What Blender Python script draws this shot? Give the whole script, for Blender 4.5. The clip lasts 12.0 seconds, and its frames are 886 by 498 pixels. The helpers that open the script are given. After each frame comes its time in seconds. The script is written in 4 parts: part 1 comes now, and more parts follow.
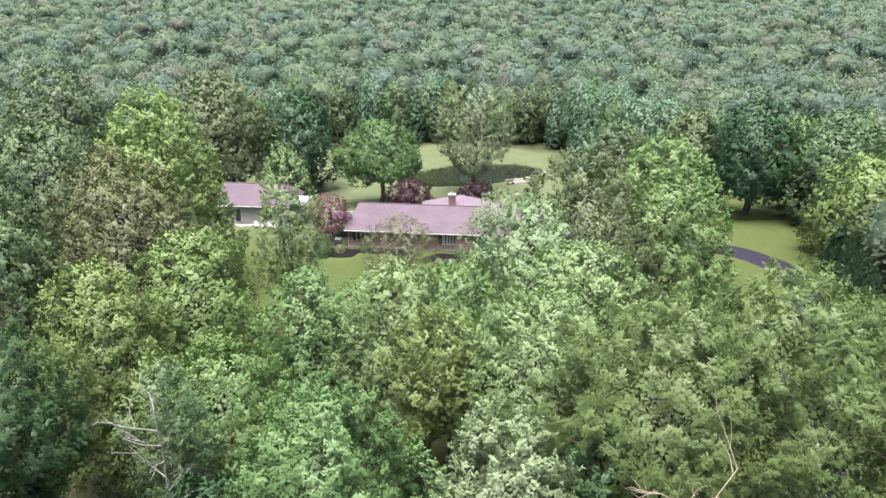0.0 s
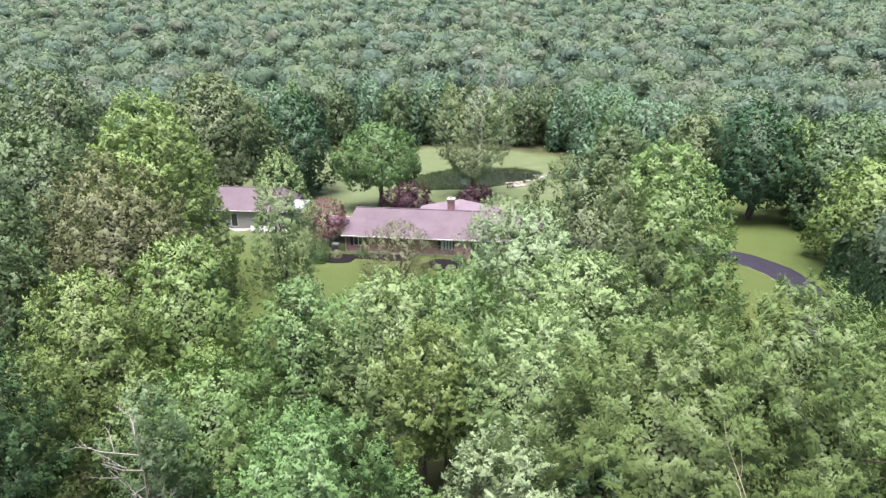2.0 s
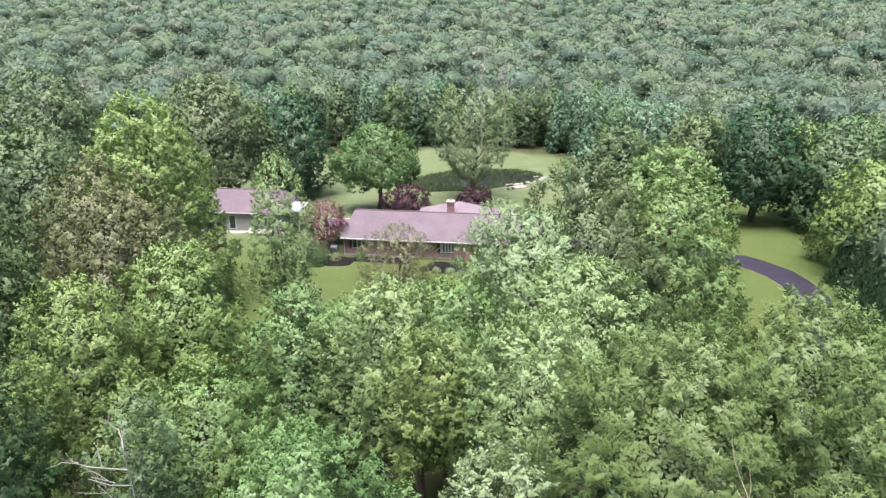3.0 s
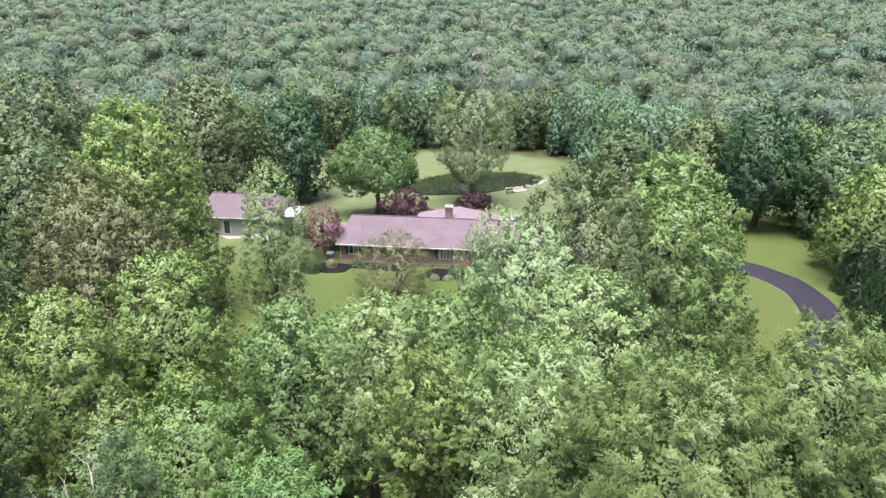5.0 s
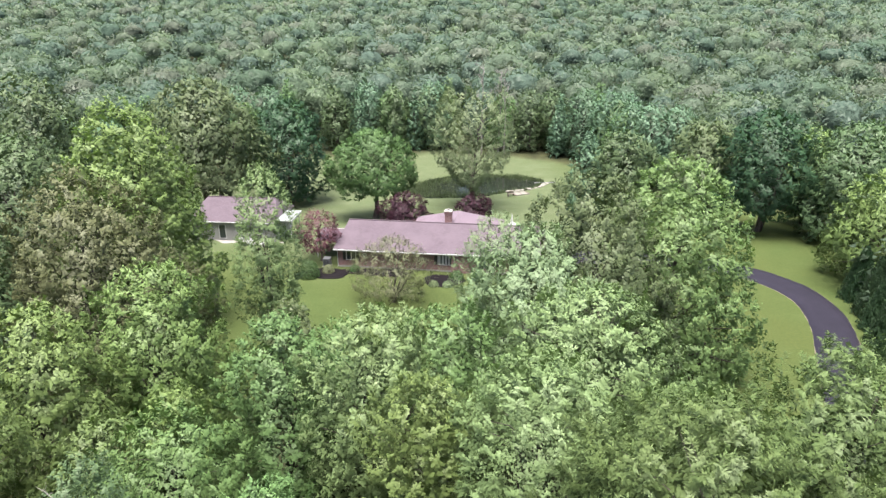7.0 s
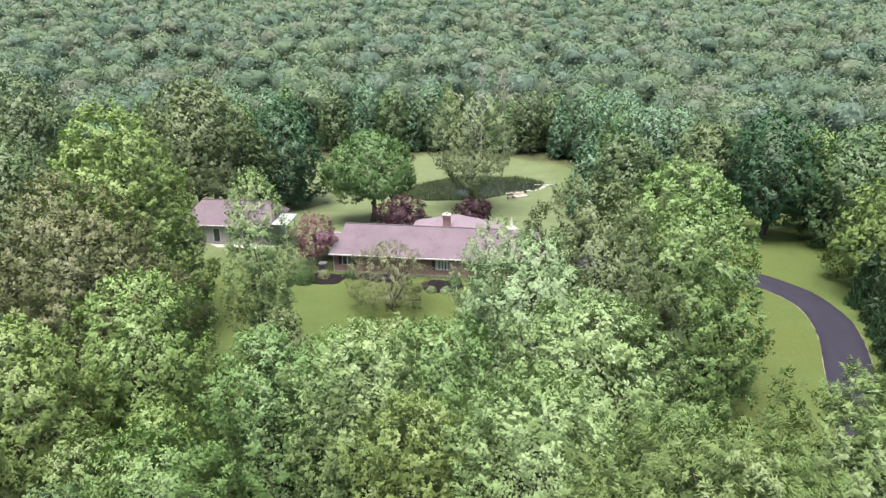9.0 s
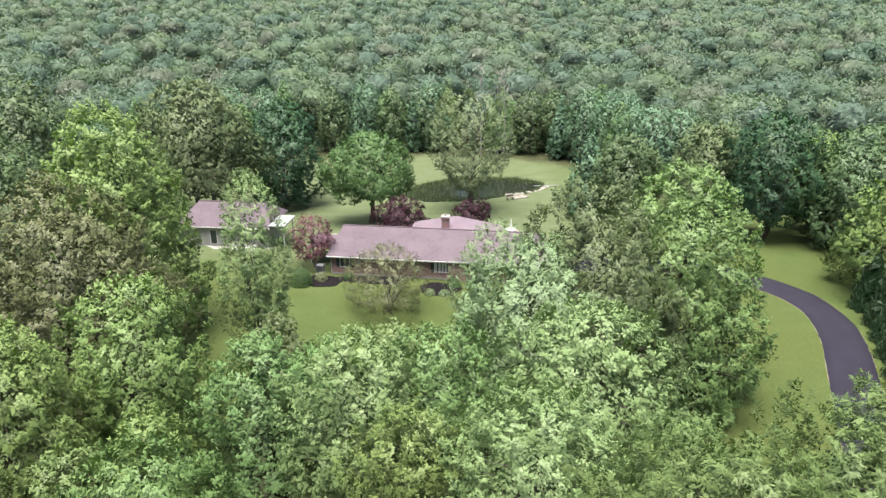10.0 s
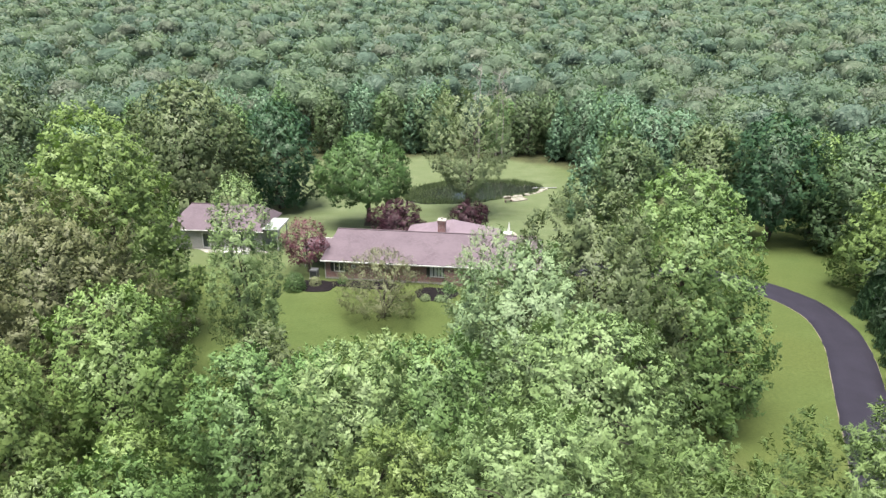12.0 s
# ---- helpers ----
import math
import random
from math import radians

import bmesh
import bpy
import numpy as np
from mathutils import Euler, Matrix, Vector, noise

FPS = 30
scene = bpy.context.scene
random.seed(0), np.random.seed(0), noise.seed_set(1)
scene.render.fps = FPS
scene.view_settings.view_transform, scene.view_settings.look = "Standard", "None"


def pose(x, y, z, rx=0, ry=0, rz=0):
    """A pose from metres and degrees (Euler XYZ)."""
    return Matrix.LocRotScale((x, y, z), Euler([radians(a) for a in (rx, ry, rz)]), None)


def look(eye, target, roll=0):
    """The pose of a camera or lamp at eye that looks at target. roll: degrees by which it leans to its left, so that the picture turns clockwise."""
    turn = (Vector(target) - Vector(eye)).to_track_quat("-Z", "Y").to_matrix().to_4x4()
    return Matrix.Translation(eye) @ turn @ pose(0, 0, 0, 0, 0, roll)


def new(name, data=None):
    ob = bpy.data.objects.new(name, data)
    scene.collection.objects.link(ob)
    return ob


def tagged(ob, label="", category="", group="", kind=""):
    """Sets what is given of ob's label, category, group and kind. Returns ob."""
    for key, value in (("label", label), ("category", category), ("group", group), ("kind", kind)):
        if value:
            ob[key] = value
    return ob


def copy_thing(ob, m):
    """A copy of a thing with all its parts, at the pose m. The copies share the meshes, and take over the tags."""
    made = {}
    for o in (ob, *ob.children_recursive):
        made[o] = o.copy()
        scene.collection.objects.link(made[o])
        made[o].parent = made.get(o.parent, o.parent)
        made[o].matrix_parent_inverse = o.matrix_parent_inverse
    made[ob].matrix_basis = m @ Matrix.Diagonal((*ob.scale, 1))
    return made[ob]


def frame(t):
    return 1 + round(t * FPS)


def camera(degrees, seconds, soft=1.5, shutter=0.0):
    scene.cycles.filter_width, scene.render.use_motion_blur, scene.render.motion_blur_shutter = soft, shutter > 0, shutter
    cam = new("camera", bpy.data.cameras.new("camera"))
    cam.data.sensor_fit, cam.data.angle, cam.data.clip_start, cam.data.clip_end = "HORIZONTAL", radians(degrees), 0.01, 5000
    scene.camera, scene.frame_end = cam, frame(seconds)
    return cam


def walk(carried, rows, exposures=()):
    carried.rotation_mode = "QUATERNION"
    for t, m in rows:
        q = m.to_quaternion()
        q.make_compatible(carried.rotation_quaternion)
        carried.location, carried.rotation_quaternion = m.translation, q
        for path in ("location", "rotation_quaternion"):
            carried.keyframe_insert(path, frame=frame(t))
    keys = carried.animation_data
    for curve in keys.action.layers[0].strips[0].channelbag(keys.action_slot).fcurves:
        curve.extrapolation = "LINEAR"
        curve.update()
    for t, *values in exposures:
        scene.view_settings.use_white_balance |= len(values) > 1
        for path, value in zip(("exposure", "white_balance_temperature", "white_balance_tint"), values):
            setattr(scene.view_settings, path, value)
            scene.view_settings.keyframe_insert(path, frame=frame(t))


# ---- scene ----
cam = camera(66.0, 12.0, soft=1.4)
# t, x, y, z, yaw, pitch, roll: a level, slow push forward over the tree tops
ROWS = [
    (0, -0.000, 0.000, 33.000, 0.00, -21.00, 0.09),
    (0.5, 0.073, 0.283, 33.038, 0.01, -20.98, 0.09),
    (1, 0.129, 0.608, 33.075, 0.02, -20.97, 0.08),
    (1.5, 0.185, 0.988, 33.103, 0.03, -20.95, 0.07),
    (2, 0.234, 1.403, 33.121, 0.05, -20.94, 0.07),
    (2.5, 0.281, 1.817, 33.143, 0.06, -20.93, 0.06),
    (3, 0.324, 2.242, 33.158, 0.07, -20.92, 0.06),
    (5, 0.583, 4.172, 33.238, 0.09, -20.88, 0.03),
    (5.5, 0.649, 4.662, 33.233, 0.11, -20.88, 0.02),
    (6, 0.686, 5.142, 33.246, 0.12, -20.87, 0.01),
    (6.5, 0.699, 5.603, 33.265, 0.12, -20.88, -0.00),
    (7, 0.708, 6.055, 33.277, 0.14, -20.89, -0.01),
    (9, 0.984, 7.929, 33.187, 0.18, -20.89, -0.04),
    (9.5, 1.066, 8.372, 33.169, 0.18, -20.89, -0.04),
    (10, 1.155, 8.783, 33.144, 0.19, -20.89, -0.05),
    (10.5, 1.234, 9.195, 33.105, 0.18, -20.89, -0.06),
    (11, 1.323, 9.619, 33.088, 0.17, -20.88, -0.09),
    (11.5, 1.408, 10.017, 33.064, 0.16, -20.88, -0.12),
    (12, 1.510, 10.440, 33.050, 0.16, -20.88, -0.16),
]
walk(cam, [(t, pose(x, y, z, 90 + pitch, roll, yaw)) for t, x, y, z, yaw, pitch, roll in ROWS],
     exposures=[(0, 2.14, 6360, 17), (6, 2.09, 6430, 15), (12, 1.98, 6640, 9)])

# ---- light: a bright overcast sky with a weak, wide sun high behind the camera ----
SUN_UP, SUN_ROUND = radians(80), radians(205)
world = bpy.data.worlds.new("world")
scene.world = world
world.use_nodes = True
wn = world.node_tree.nodes
sky = wn.new("ShaderNodeTexSky")
sky.sky_type, sky.sun_disc = "NISHITA", False
sky.sun_elevation, sky.sun_rotation = SUN_UP, SUN_ROUND
sky.air_density, sky.dust_density, sky.ozone_density = 1.0, 4.0, 1.0
world.node_tree.links.new(sky.outputs[0], wn["Background"].inputs[0])
wn["Background"].inputs[1].default_value = 0.074
sun = new("sun", bpy.data.lights.new("sun", "SUN"))
sun.data.energy, sun.data.angle, sun.data.color = 3.7, radians(45), (1.0, 0.96, 0.9)
sun_way = Vector((math.sin(SUN_ROUND) * math.cos(SUN_UP), math.cos(SUN_ROUND) * math.cos(SUN_UP), math.sin(SUN_UP)))
sun.matrix_world = look(sun_way * 300, (0, 0, 0))


# ---- materials ----
def shader(name):
    m = bpy.data.materials.new(name)
    m.use_nodes = True
    nt = m.node_tree
    return m, nt, nt.nodes["Principled BSDF"]


def put(nt, kind, **inputs):
    n = nt.nodes.new(kind)
    for key, value in inputs.items():
        n.inputs[key.replace("_", " ")].default_value = value
    return n


def mixed(nt, factor, a, b, blend="MIX"):
    """Colour mix; a, b and factor are sockets or plain values."""
    n = nt.nodes.new("ShaderNodeMix")
    n.data_type, n.blend_type = "RGBA", blend
    for socket, value in ((n.inputs[0], factor), (n.inputs[6], a), (n.inputs[7], b)):
        if hasattr(value, "is_linked"):
            nt.links.new(value, socket)
        else:
            socket.default_value = value if not isinstance(value, tuple) else (*value, 1.0)
    return n.outputs[2]


def spread(nt, socket, low, high, a=0.0, b=1.0):
    n = put(nt, "ShaderNodeMapRange", From_Min=low, From_Max=high, To_Min=a, To_Max=b)
    nt.links.new(socket, n.inputs[0])
    return n.outputs[0]


def cloudy(nt, scale, detail=3.0, rough=0.55, vector=None):
    n = put(nt, "ShaderNodeTexNoise", Scale=scale, Detail=detail, Roughness=rough)
    if vector is None:
        vector = nt.nodes.new("ShaderNodeTexCoord").outputs["Object"]
    nt.links.new(vector, n.inputs["Vector"])
    return n.outputs["Fac"]


def bumped(nt, b, height, strength=0.3, distance=0.02):
    n = put(nt, "ShaderNodeBump", Strength=strength, Distance=distance)
    nt.links.new(height, n.inputs["Height"])
    nt.links.new(n.outputs[0], b.inputs["Normal"])


def plain(name, colour, rough=0.6, metal=0.0, grain=6.0, vary=0.18, bump=0.0):
    """A surface of one colour with grain at two scales."""
    m, nt, b = shader(name)
    big, fine = cloudy(nt, grain * 0.15), cloudy(nt, grain, 5.0, 0.65)
    dark, light = tuple(c * (1 - vary) for c in colour), tuple(min(1, c * (1 + vary)) for c in colour)
    first = mixed(nt, spread(nt, big, 0.3, 0.7), dark, light)
    second = mixed(nt, spread(nt, fine, 0.3, 0.7, 0.0, 0.5), first, dark)
    nt.links.new(second, b.inputs["Base Color"])
    b.inputs["Roughness"].default_value, b.inputs["Metallic"].default_value = rough, metal
    if bump:
        bumped(nt, b, fine, bump)
    return m


def foliage(name, colour, tip, grain=0.35, through_light=0.16, tinted=False, mass=False):
    """Leaves: every leaf its own shade, boughs of slightly different green, light shining through."""
    m, nt, b = shader(name)
    leaf = nt.nodes.new("ShaderNodeNewGeometry").outputs["Random Per Island"]
    if mass:  # a closed mass of far leaves: fine noise and relief tell the sprays, gap shade painted in
        spray = cloudy(nt, 1.3, 6.0, 0.72)
        leaf = spread(nt, spray, 0.36, 0.64, 0.2, 0.7)
        bumped(nt, b, spray, 0.9, 0.8)
    bough = cloudy(nt, grain, 2.0)
    c = mixed(nt, spread(nt, leaf, 0.0, 1.0, 0.2, 0.5), colour, tip)
    c = mixed(nt, spread(nt, bough, 0.35, 0.7, 0.0, 0.4), c, tip)
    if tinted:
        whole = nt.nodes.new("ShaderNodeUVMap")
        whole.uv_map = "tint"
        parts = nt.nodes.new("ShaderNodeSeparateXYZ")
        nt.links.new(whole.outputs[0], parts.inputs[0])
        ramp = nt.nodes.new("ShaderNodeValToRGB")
        while len(ramp.color_ramp.elements) < len(HAZED_WOOD_TINTS):
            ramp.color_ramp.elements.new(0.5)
        for i, (e, col) in enumerate(zip(ramp.color_ramp.elements, HAZED_WOOD_TINTS)):
            e.position, e.color = i / len(HAZED_WOOD_TINTS), (*col, 1)
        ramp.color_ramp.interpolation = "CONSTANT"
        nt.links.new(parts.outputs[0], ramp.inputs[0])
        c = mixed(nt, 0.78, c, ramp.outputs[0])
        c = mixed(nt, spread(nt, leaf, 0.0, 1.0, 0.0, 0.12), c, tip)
    else:
        rnd = nt.nodes.new("ShaderNodeObjectInfo").outputs["Random"]
        hue = put(nt, "ShaderNodeHueSaturation", Saturation=1.0)
        nt.links.new(spread(nt, rnd, 0, 1, 0.488, 0.512), hue.inputs["Hue"])
        nt.links.new(spread(nt, rnd, 0, 1, 0.92, 1.08), hue.inputs["Value"])
        nt.links.new(c, hue.inputs["Color"])
        c = hue.outputs[0]
    leaflet = spread(nt, cloudy(nt, 2.0 if tinted else 13.0, 3.0, 0.7), 0.34, 0.66, 0.88, 1.12)
    fleck = nt.nodes.new("ShaderNodeVectorMath")
    fleck.operation = "SCALE"
    nt.links.new(c, fleck.inputs[0])
    nt.links.new(leaflet, fleck.inputs["Scale"])
    c = fleck.outputs[0]
    nt.links.new(c, b.inputs["Base Color"])
    b.inputs["Roughness"].default_value = 0.85 if mass else 0.48
    b.inputs["Specular IOR Level"].default_value = 0.05 if mass else 0.2
    trans = nt.nodes.new("ShaderNodeBsdfTranslucent")
    warm = mixed(nt, 1.0, c, (0.95, 1.15, 0.65), "MULTIPLY")
    nt.links.new(warm, trans.inputs["Color"])
    both = nt.nodes.new("ShaderNodeMixShader")
    both.inputs[0].default_value = through_light
    nt.links.new(b.outputs[0], both.inputs[1])
    nt.links.new(trans.outputs[0], both.inputs[2])
    nt.links.new(both.outputs[0], nt.nodes["Material Output"].inputs["Surface"])
    return m


# Crown tints of the woods, greyed and blued: distance haze is put into them.
HAZED_WOOD_TINTS = [(0.0635, 0.0976, 0.0667), (0.0776, 0.1117, 0.0719), (0.0847, 0.1159, 0.0817), (0.0551, 0.0877, 0.0689), (0.0805, 0.1089, 0.0764),
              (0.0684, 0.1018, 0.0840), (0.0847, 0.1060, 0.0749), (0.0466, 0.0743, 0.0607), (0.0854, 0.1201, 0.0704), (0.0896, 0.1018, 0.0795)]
LEAF = {
    "tulip": foliage("leaves_bright_green", (0.112, 0.184, 0.052), (0.167, 0.245, 0.090), through_light=0.3),
    "fresh": foliage("leaves_fresh_green", (0.086, 0.138, 0.044), (0.154, 0.212, 0.082), through_light=0.26),
    "olive": foliage("leaves_olive", (0.062, 0.087, 0.037), (0.106, 0.134, 0.063)),
    "silver": foliage("leaves_silver_green", (0.094, 0.149, 0.054), (0.178, 0.246, 0.108)),
    "pale": foliage("leaves_pale_grey_green", (0.101, 0.148, 0.070), (0.181, 0.237, 0.125)),
    "lemon": foliage("leaves_yellow_green", (0.079, 0.126, 0.034), (0.150, 0.208, 0.072)),
    "blue": foliage("leaves_blue_green", (0.058, 0.109, 0.036), (0.116, 0.184, 0.067)),
    "deep": foliage("leaves_deep_blue_green", (0.022, 0.052, 0.018), (0.052, 0.098, 0.038)),
    "mid": foliage("leaves_mid_green", (0.068, 0.129, 0.042), (0.129, 0.209, 0.078)),
    "oak": foliage("leaves_dull_oak_green", (0.048, 0.083, 0.034), (0.093, 0.135, 0.062)),
    "walnut": foliage("leaves_long_olive_green", (0.059, 0.107, 0.032), (0.125, 0.177, 0.065)),
    "brown": foliage("leaves_brownish_olive", (0.073, 0.088, 0.039), (0.120, 0.136, 0.065)),
    "dark": foliage("leaves_dark_green", (0.018, 0.046, 0.020), (0.039, 0.083, 0.037)),
    # Dark body, far paler tip: the crown's highlights are put into these colours.
    "maple": foliage("leaves_deep_green", (0.022, 0.050, 0.014), (0.122, 0.190, 0.066)),
    "purple": foliage("leaves_dark_purple", (0.025, 0.010, 0.017), (0.059, 0.023, 0.035), through_light=0.3),
    "pink": foliage("leaves_dusty_red", (0.082, 0.030, 0.043), (0.149, 0.066, 0.086), through_light=0.3),
    "crab": foliage("leaves_thin_brownish_green", (0.085, 0.099, 0.049), (0.146, 0.158, 0.087)),
    "rush": foliage("rush_blades", (0.046, 0.072, 0.028), (0.091, 0.124, 0.056), 0.2, 0.1),
    "box": foliage("leaves_clipped_green", (0.030, 0.068, 0.021), (0.059, 0.111, 0.038)),
    "conifer": foliage("needles_dark_green", (0.015, 0.036, 0.016), (0.039, 0.072, 0.032), through_light=0.15),
    "poplar": foliage("leaves_thin_greyish_olive", (0.097, 0.133, 0.062), (0.175, 0.222, 0.115)),
    "shore": foliage("leaves_dusky_blue_green", (0.058, 0.109, 0.061), (0.122, 0.208, 0.125)),
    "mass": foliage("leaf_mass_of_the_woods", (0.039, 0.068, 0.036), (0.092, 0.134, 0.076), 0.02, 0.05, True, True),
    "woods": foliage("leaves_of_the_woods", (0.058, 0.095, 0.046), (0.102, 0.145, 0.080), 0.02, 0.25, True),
}
BARK = plain("bark_grey_brown", (0.055, 0.045, 0.036), 0.9, grain=9.0, vary=0.35, bump=0.6)
BARK_TAN = plain("bark_dry_tan", (0.23, 0.19, 0.135), 0.9, grain=9.0, vary=0.3, bump=0.4)
BARK_PALE = plain("bark_pale_grey", (0.2, 0.19, 0.17), 0.85, grain=9.0, vary=0.3, bump=0.4)


# ---- building blocks ----
def part(name, bm, material, parent=None, label=""):
    """Links a bmesh, or vertices and faces as arrays, as one mesh object under a thing or a part."""
    me = bpy.data.meshes.new(name)
    if isinstance(bm, tuple):
        fill(me, bm[0], bm[1], normals=bm[2] if len(bm) > 2 else None)
    else:
        bm.normal_update()
        bm.to_mesh(me)
        bm.free()
    me.materials.append(material)
    ob = new(name, me)
    ob.parent = parent
    return tagged(ob, label)


def fill(me, verts, faces, tint=None, smooth=False, normals=None):
    """Fills a mesh from an array of vertices and an array of triangles or quads; normals: those of a crown's rounded boughs, given to its leaves."""
    n, k = faces.shape
    me.vertices.add(len(verts))
    me.vertices.foreach_set("co", np.ascontiguousarray(verts, dtype=np.float32).ravel())
    me.loops.add(n * k)
    me.loops.foreach_set("vertex_index", np.ascontiguousarray(faces, dtype=np.int32).ravel())
    me.polygons.add(n)
    me.polygons.foreach_set("loop_start", np.arange(0, n * k, k, dtype=np.int32))
    if tint is not None:
        layer = me.uv_layers.new(name="tint")
        layer.data.foreach_set("uv", np.ascontiguousarray(np.stack([tint[faces.ravel()]] * 2, 1), dtype=np.float32).ravel())
    me.update(calc_edges=True)
    if smooth:
        me.shade_smooth()
    if normals is not None:
        soft = me.attributes.new("custom_normal", "FLOAT_VECTOR", "POINT")
        soft.data.foreach_set("vector", np.ascontiguousarray(normals, dtype=np.float32).ravel())


def thing(name, at, label, category, group="", kind=""):
    ob = new(name)
    ob.empty_display_size = 0.3
    ob.matrix_basis = pose(*at)
    return tagged(ob, label, category, group, kind)


def smoothstep(a, b, v):
    s = np.clip((v - a) / (b - a), 0, 1)
    return s * s * (3 - 2 * s)


def ground_z(x, y):
    """The lie of the land: level round the house, a dip with the pond behind it, then a long wooded rise."""
    x, y = np.asarray(x, dtype=float), np.asarray(y, dtype=float)
    dip = -3.0 * smoothstep(94, 124, y)
    rise = 0.055 * np.sqrt(np.maximum(y - 175, 0) ** 2 + 25) - 0.275
    roll = 0.9 * np.sin(x / 47 + 0.6) * np.sin(y / 61) * smoothstep(165, 230, y)
    return dip + np.minimum(rise * (y > 175), 62) + roll + 0.02 * np.maximum(-x - 45, 0) * (x > -400)


def unit(v):
    return v / np.maximum(np.linalg.norm(v, axis=-1, keepdims=True), 1e-9)


def blades(points, normals, size, rng, slim=0.55, droop=0.25):
    """Leaves or sprays of leaves as small pointed blades at these points: vertices and triangles."""
    n = len(points)
    side = unit(np.cross(normals, rng.normal(size=(n, 3))))
    along = unit(np.cross(side, normals) + np.array([0, 0, -droop]))
    s = size * rng.uniform(0.6, 1.35, (n, 1))
    skew = rng.uniform(-0.25, 0.25, (n, 1))
    v = np.stack([points - along * s * (0.45 + skew * 0.6) + side * s * slim * (0.5 - skew), points - along * s * 0.45 - side * s * slim * (0.5 + skew), points + along * s * 0.6], 1)
    return v.reshape(-1, 3), np.arange(n * 3).reshape(-1, 3)


def tube(points, radii, sides=6):
    """A bent, tapering limb along a line of points: vertices and quads."""
    p, r = np.asarray(points, dtype=float), np.asarray(radii, dtype=float)
    d = unit(np.gradient(p, axis=0))
    a = unit(np.cross(d, np.array([0.31, 0.17, 0.05]) + np.array([0, 0, 1]) * (np.abs(d[:, 2:]) < 0.8) + np.array([1, 0, 0]) * (np.abs(d[:, 2:]) >= 0.8)))
    b = np.cross(d, a)
    w = np.linspace(0, 2 * np.pi, sides, endpoint=False)
    v = p[:, None] + r[:, None, None] * (a[:, None] * np.cos(w)[None, :, None] + b[:, None] * np.sin(w)[None, :, None])
    k = len(p)
    i, j = np.meshgrid(np.arange(k - 1), np.arange(sides), indexing="ij")
    j2 = (j + 1) % sides
    f = np.stack([i * sides + j, i * sides + j2, (i + 1) * sides + j2, (i + 1) * sides + j], -1).reshape(-1, 4)
    return v.reshape(-1, 3), f


def joined(pieces):
    v, f, k = [], [], 0
    for a, b in pieces:
        v.append(a)
        f.append(b + k)
        k += len(a)
    return np.concatenate(v), np.concatenate(f)


PROFILE = {  # crown radius against height within the crown, 0 at its foot, 1 at its top
    "round": lambda h: np.sqrt(np.maximum(1 - (2 * h - 0.9) ** 2 / 1.3, 0.02)),
    "dome": lambda h: np.sqrt(np.maximum(1 - h ** 2.2, 0.0)) * (0.72 + 0.28 * np.minimum(h * 4, 1)),
    "cone": lambda h: (1 - h) ** 0.75 * (0.8 + 0.2 * np.minimum(h * 6, 1)) + 0.03,
    "vase": lambda h: np.sqrt(np.maximum(1 - (1.55 * h - 0.9) ** 2 / 0.85, 0.01)),
    "bell": lambda h: np.maximum(1 - h ** 2.2, 0.0) ** 0.75 * (0.85 + 0.15 * np.minimum(h * 6, 1)) + 0.02,
    "spire": lambda h: (1 - h) ** 1.05 + 0.02,
    "tulip": lambda h: (1 - h) ** 0.42 * (0.78 + 0.22 * np.minimum(h * 4, 1)),
    "egg": lambda h: np.sqrt(np.maximum(1 - (1.75 * h - 0.65) ** 2 / 1.25, 0.0)),
}


def sprays(start, way, length, plane, leaves, size, rng, slim, droop):
    """Leaves set in two ranks along twigs, each spray lying nearly in one plane: vertices, triangles and the plane's normal for every leaf."""
    per = rng.poisson(leaves * length ** 1.5 / np.sum(length ** 1.5))
    who = np.repeat(np.arange(len(start)), per)
    n = len(who)
    side = unit(np.cross(plane, way))[who] * np.where(rng.uniform(size=(n, 1)) < 0.5, -1.0, 1.0)
    t = rng.uniform(0.05, 1.0, (n, 1)) ** 0.8
    normal = unit(plane[who] + rng.normal(size=(n, 3)) * 0.3)
    along = unit(way[who] * (0.35 + 0.75 * t) + side * (1.05 - 0.6 * t) + rng.normal(size=(n, 3)) * 0.28 + np.array([0, 0, -droop]))
    along = unit(along - normal * np.sum(along * normal, 1)[:, None] * 0.9)
    across = unit(np.cross(normal, along))
    s = size * rng.uniform(0.55, 1.3, (n, 1))
    foot = start[who] + way[who] * t * length[who][:, None] + side * rng.uniform(0, 0.2, (n, 1)) * length[who][:, None] * (1.1 - t) + rng.normal(size=(n, 3)) * 0.05 * length[who][:, None]
    skew = rng.uniform(-0.2, 0.2, (n, 1))
    v = np.stack([foot + across * s * slim * (0.5 - skew), foot - across * s * slim * (0.5 + skew) + along * s * skew * 0.8, foot + along * s * 1.05], 1)
    return v.reshape(-1, 3), np.arange(n * 3).reshape(-1, 3), unit(np.cross(along, across)) * np.sign(np.sum(np.cross(along, across) * normal, 1))[:, None], who


def crown_skin(radius, tall, form):
    """Heights within the crown, the share of the crown's surface up to each, and the whole surface."""
    h = np.linspace(0.0, 0.995, 200)
    r = radius * PROFILE[form](h)
    slope = np.gradient(r, h * tall)
    ring = 2 * np.pi * r * np.sqrt(1 + np.minimum(slope ** 2, 60)) * tall / 200
    total = np.cumsum(ring)
    return h, total / total[-1], total[-1]


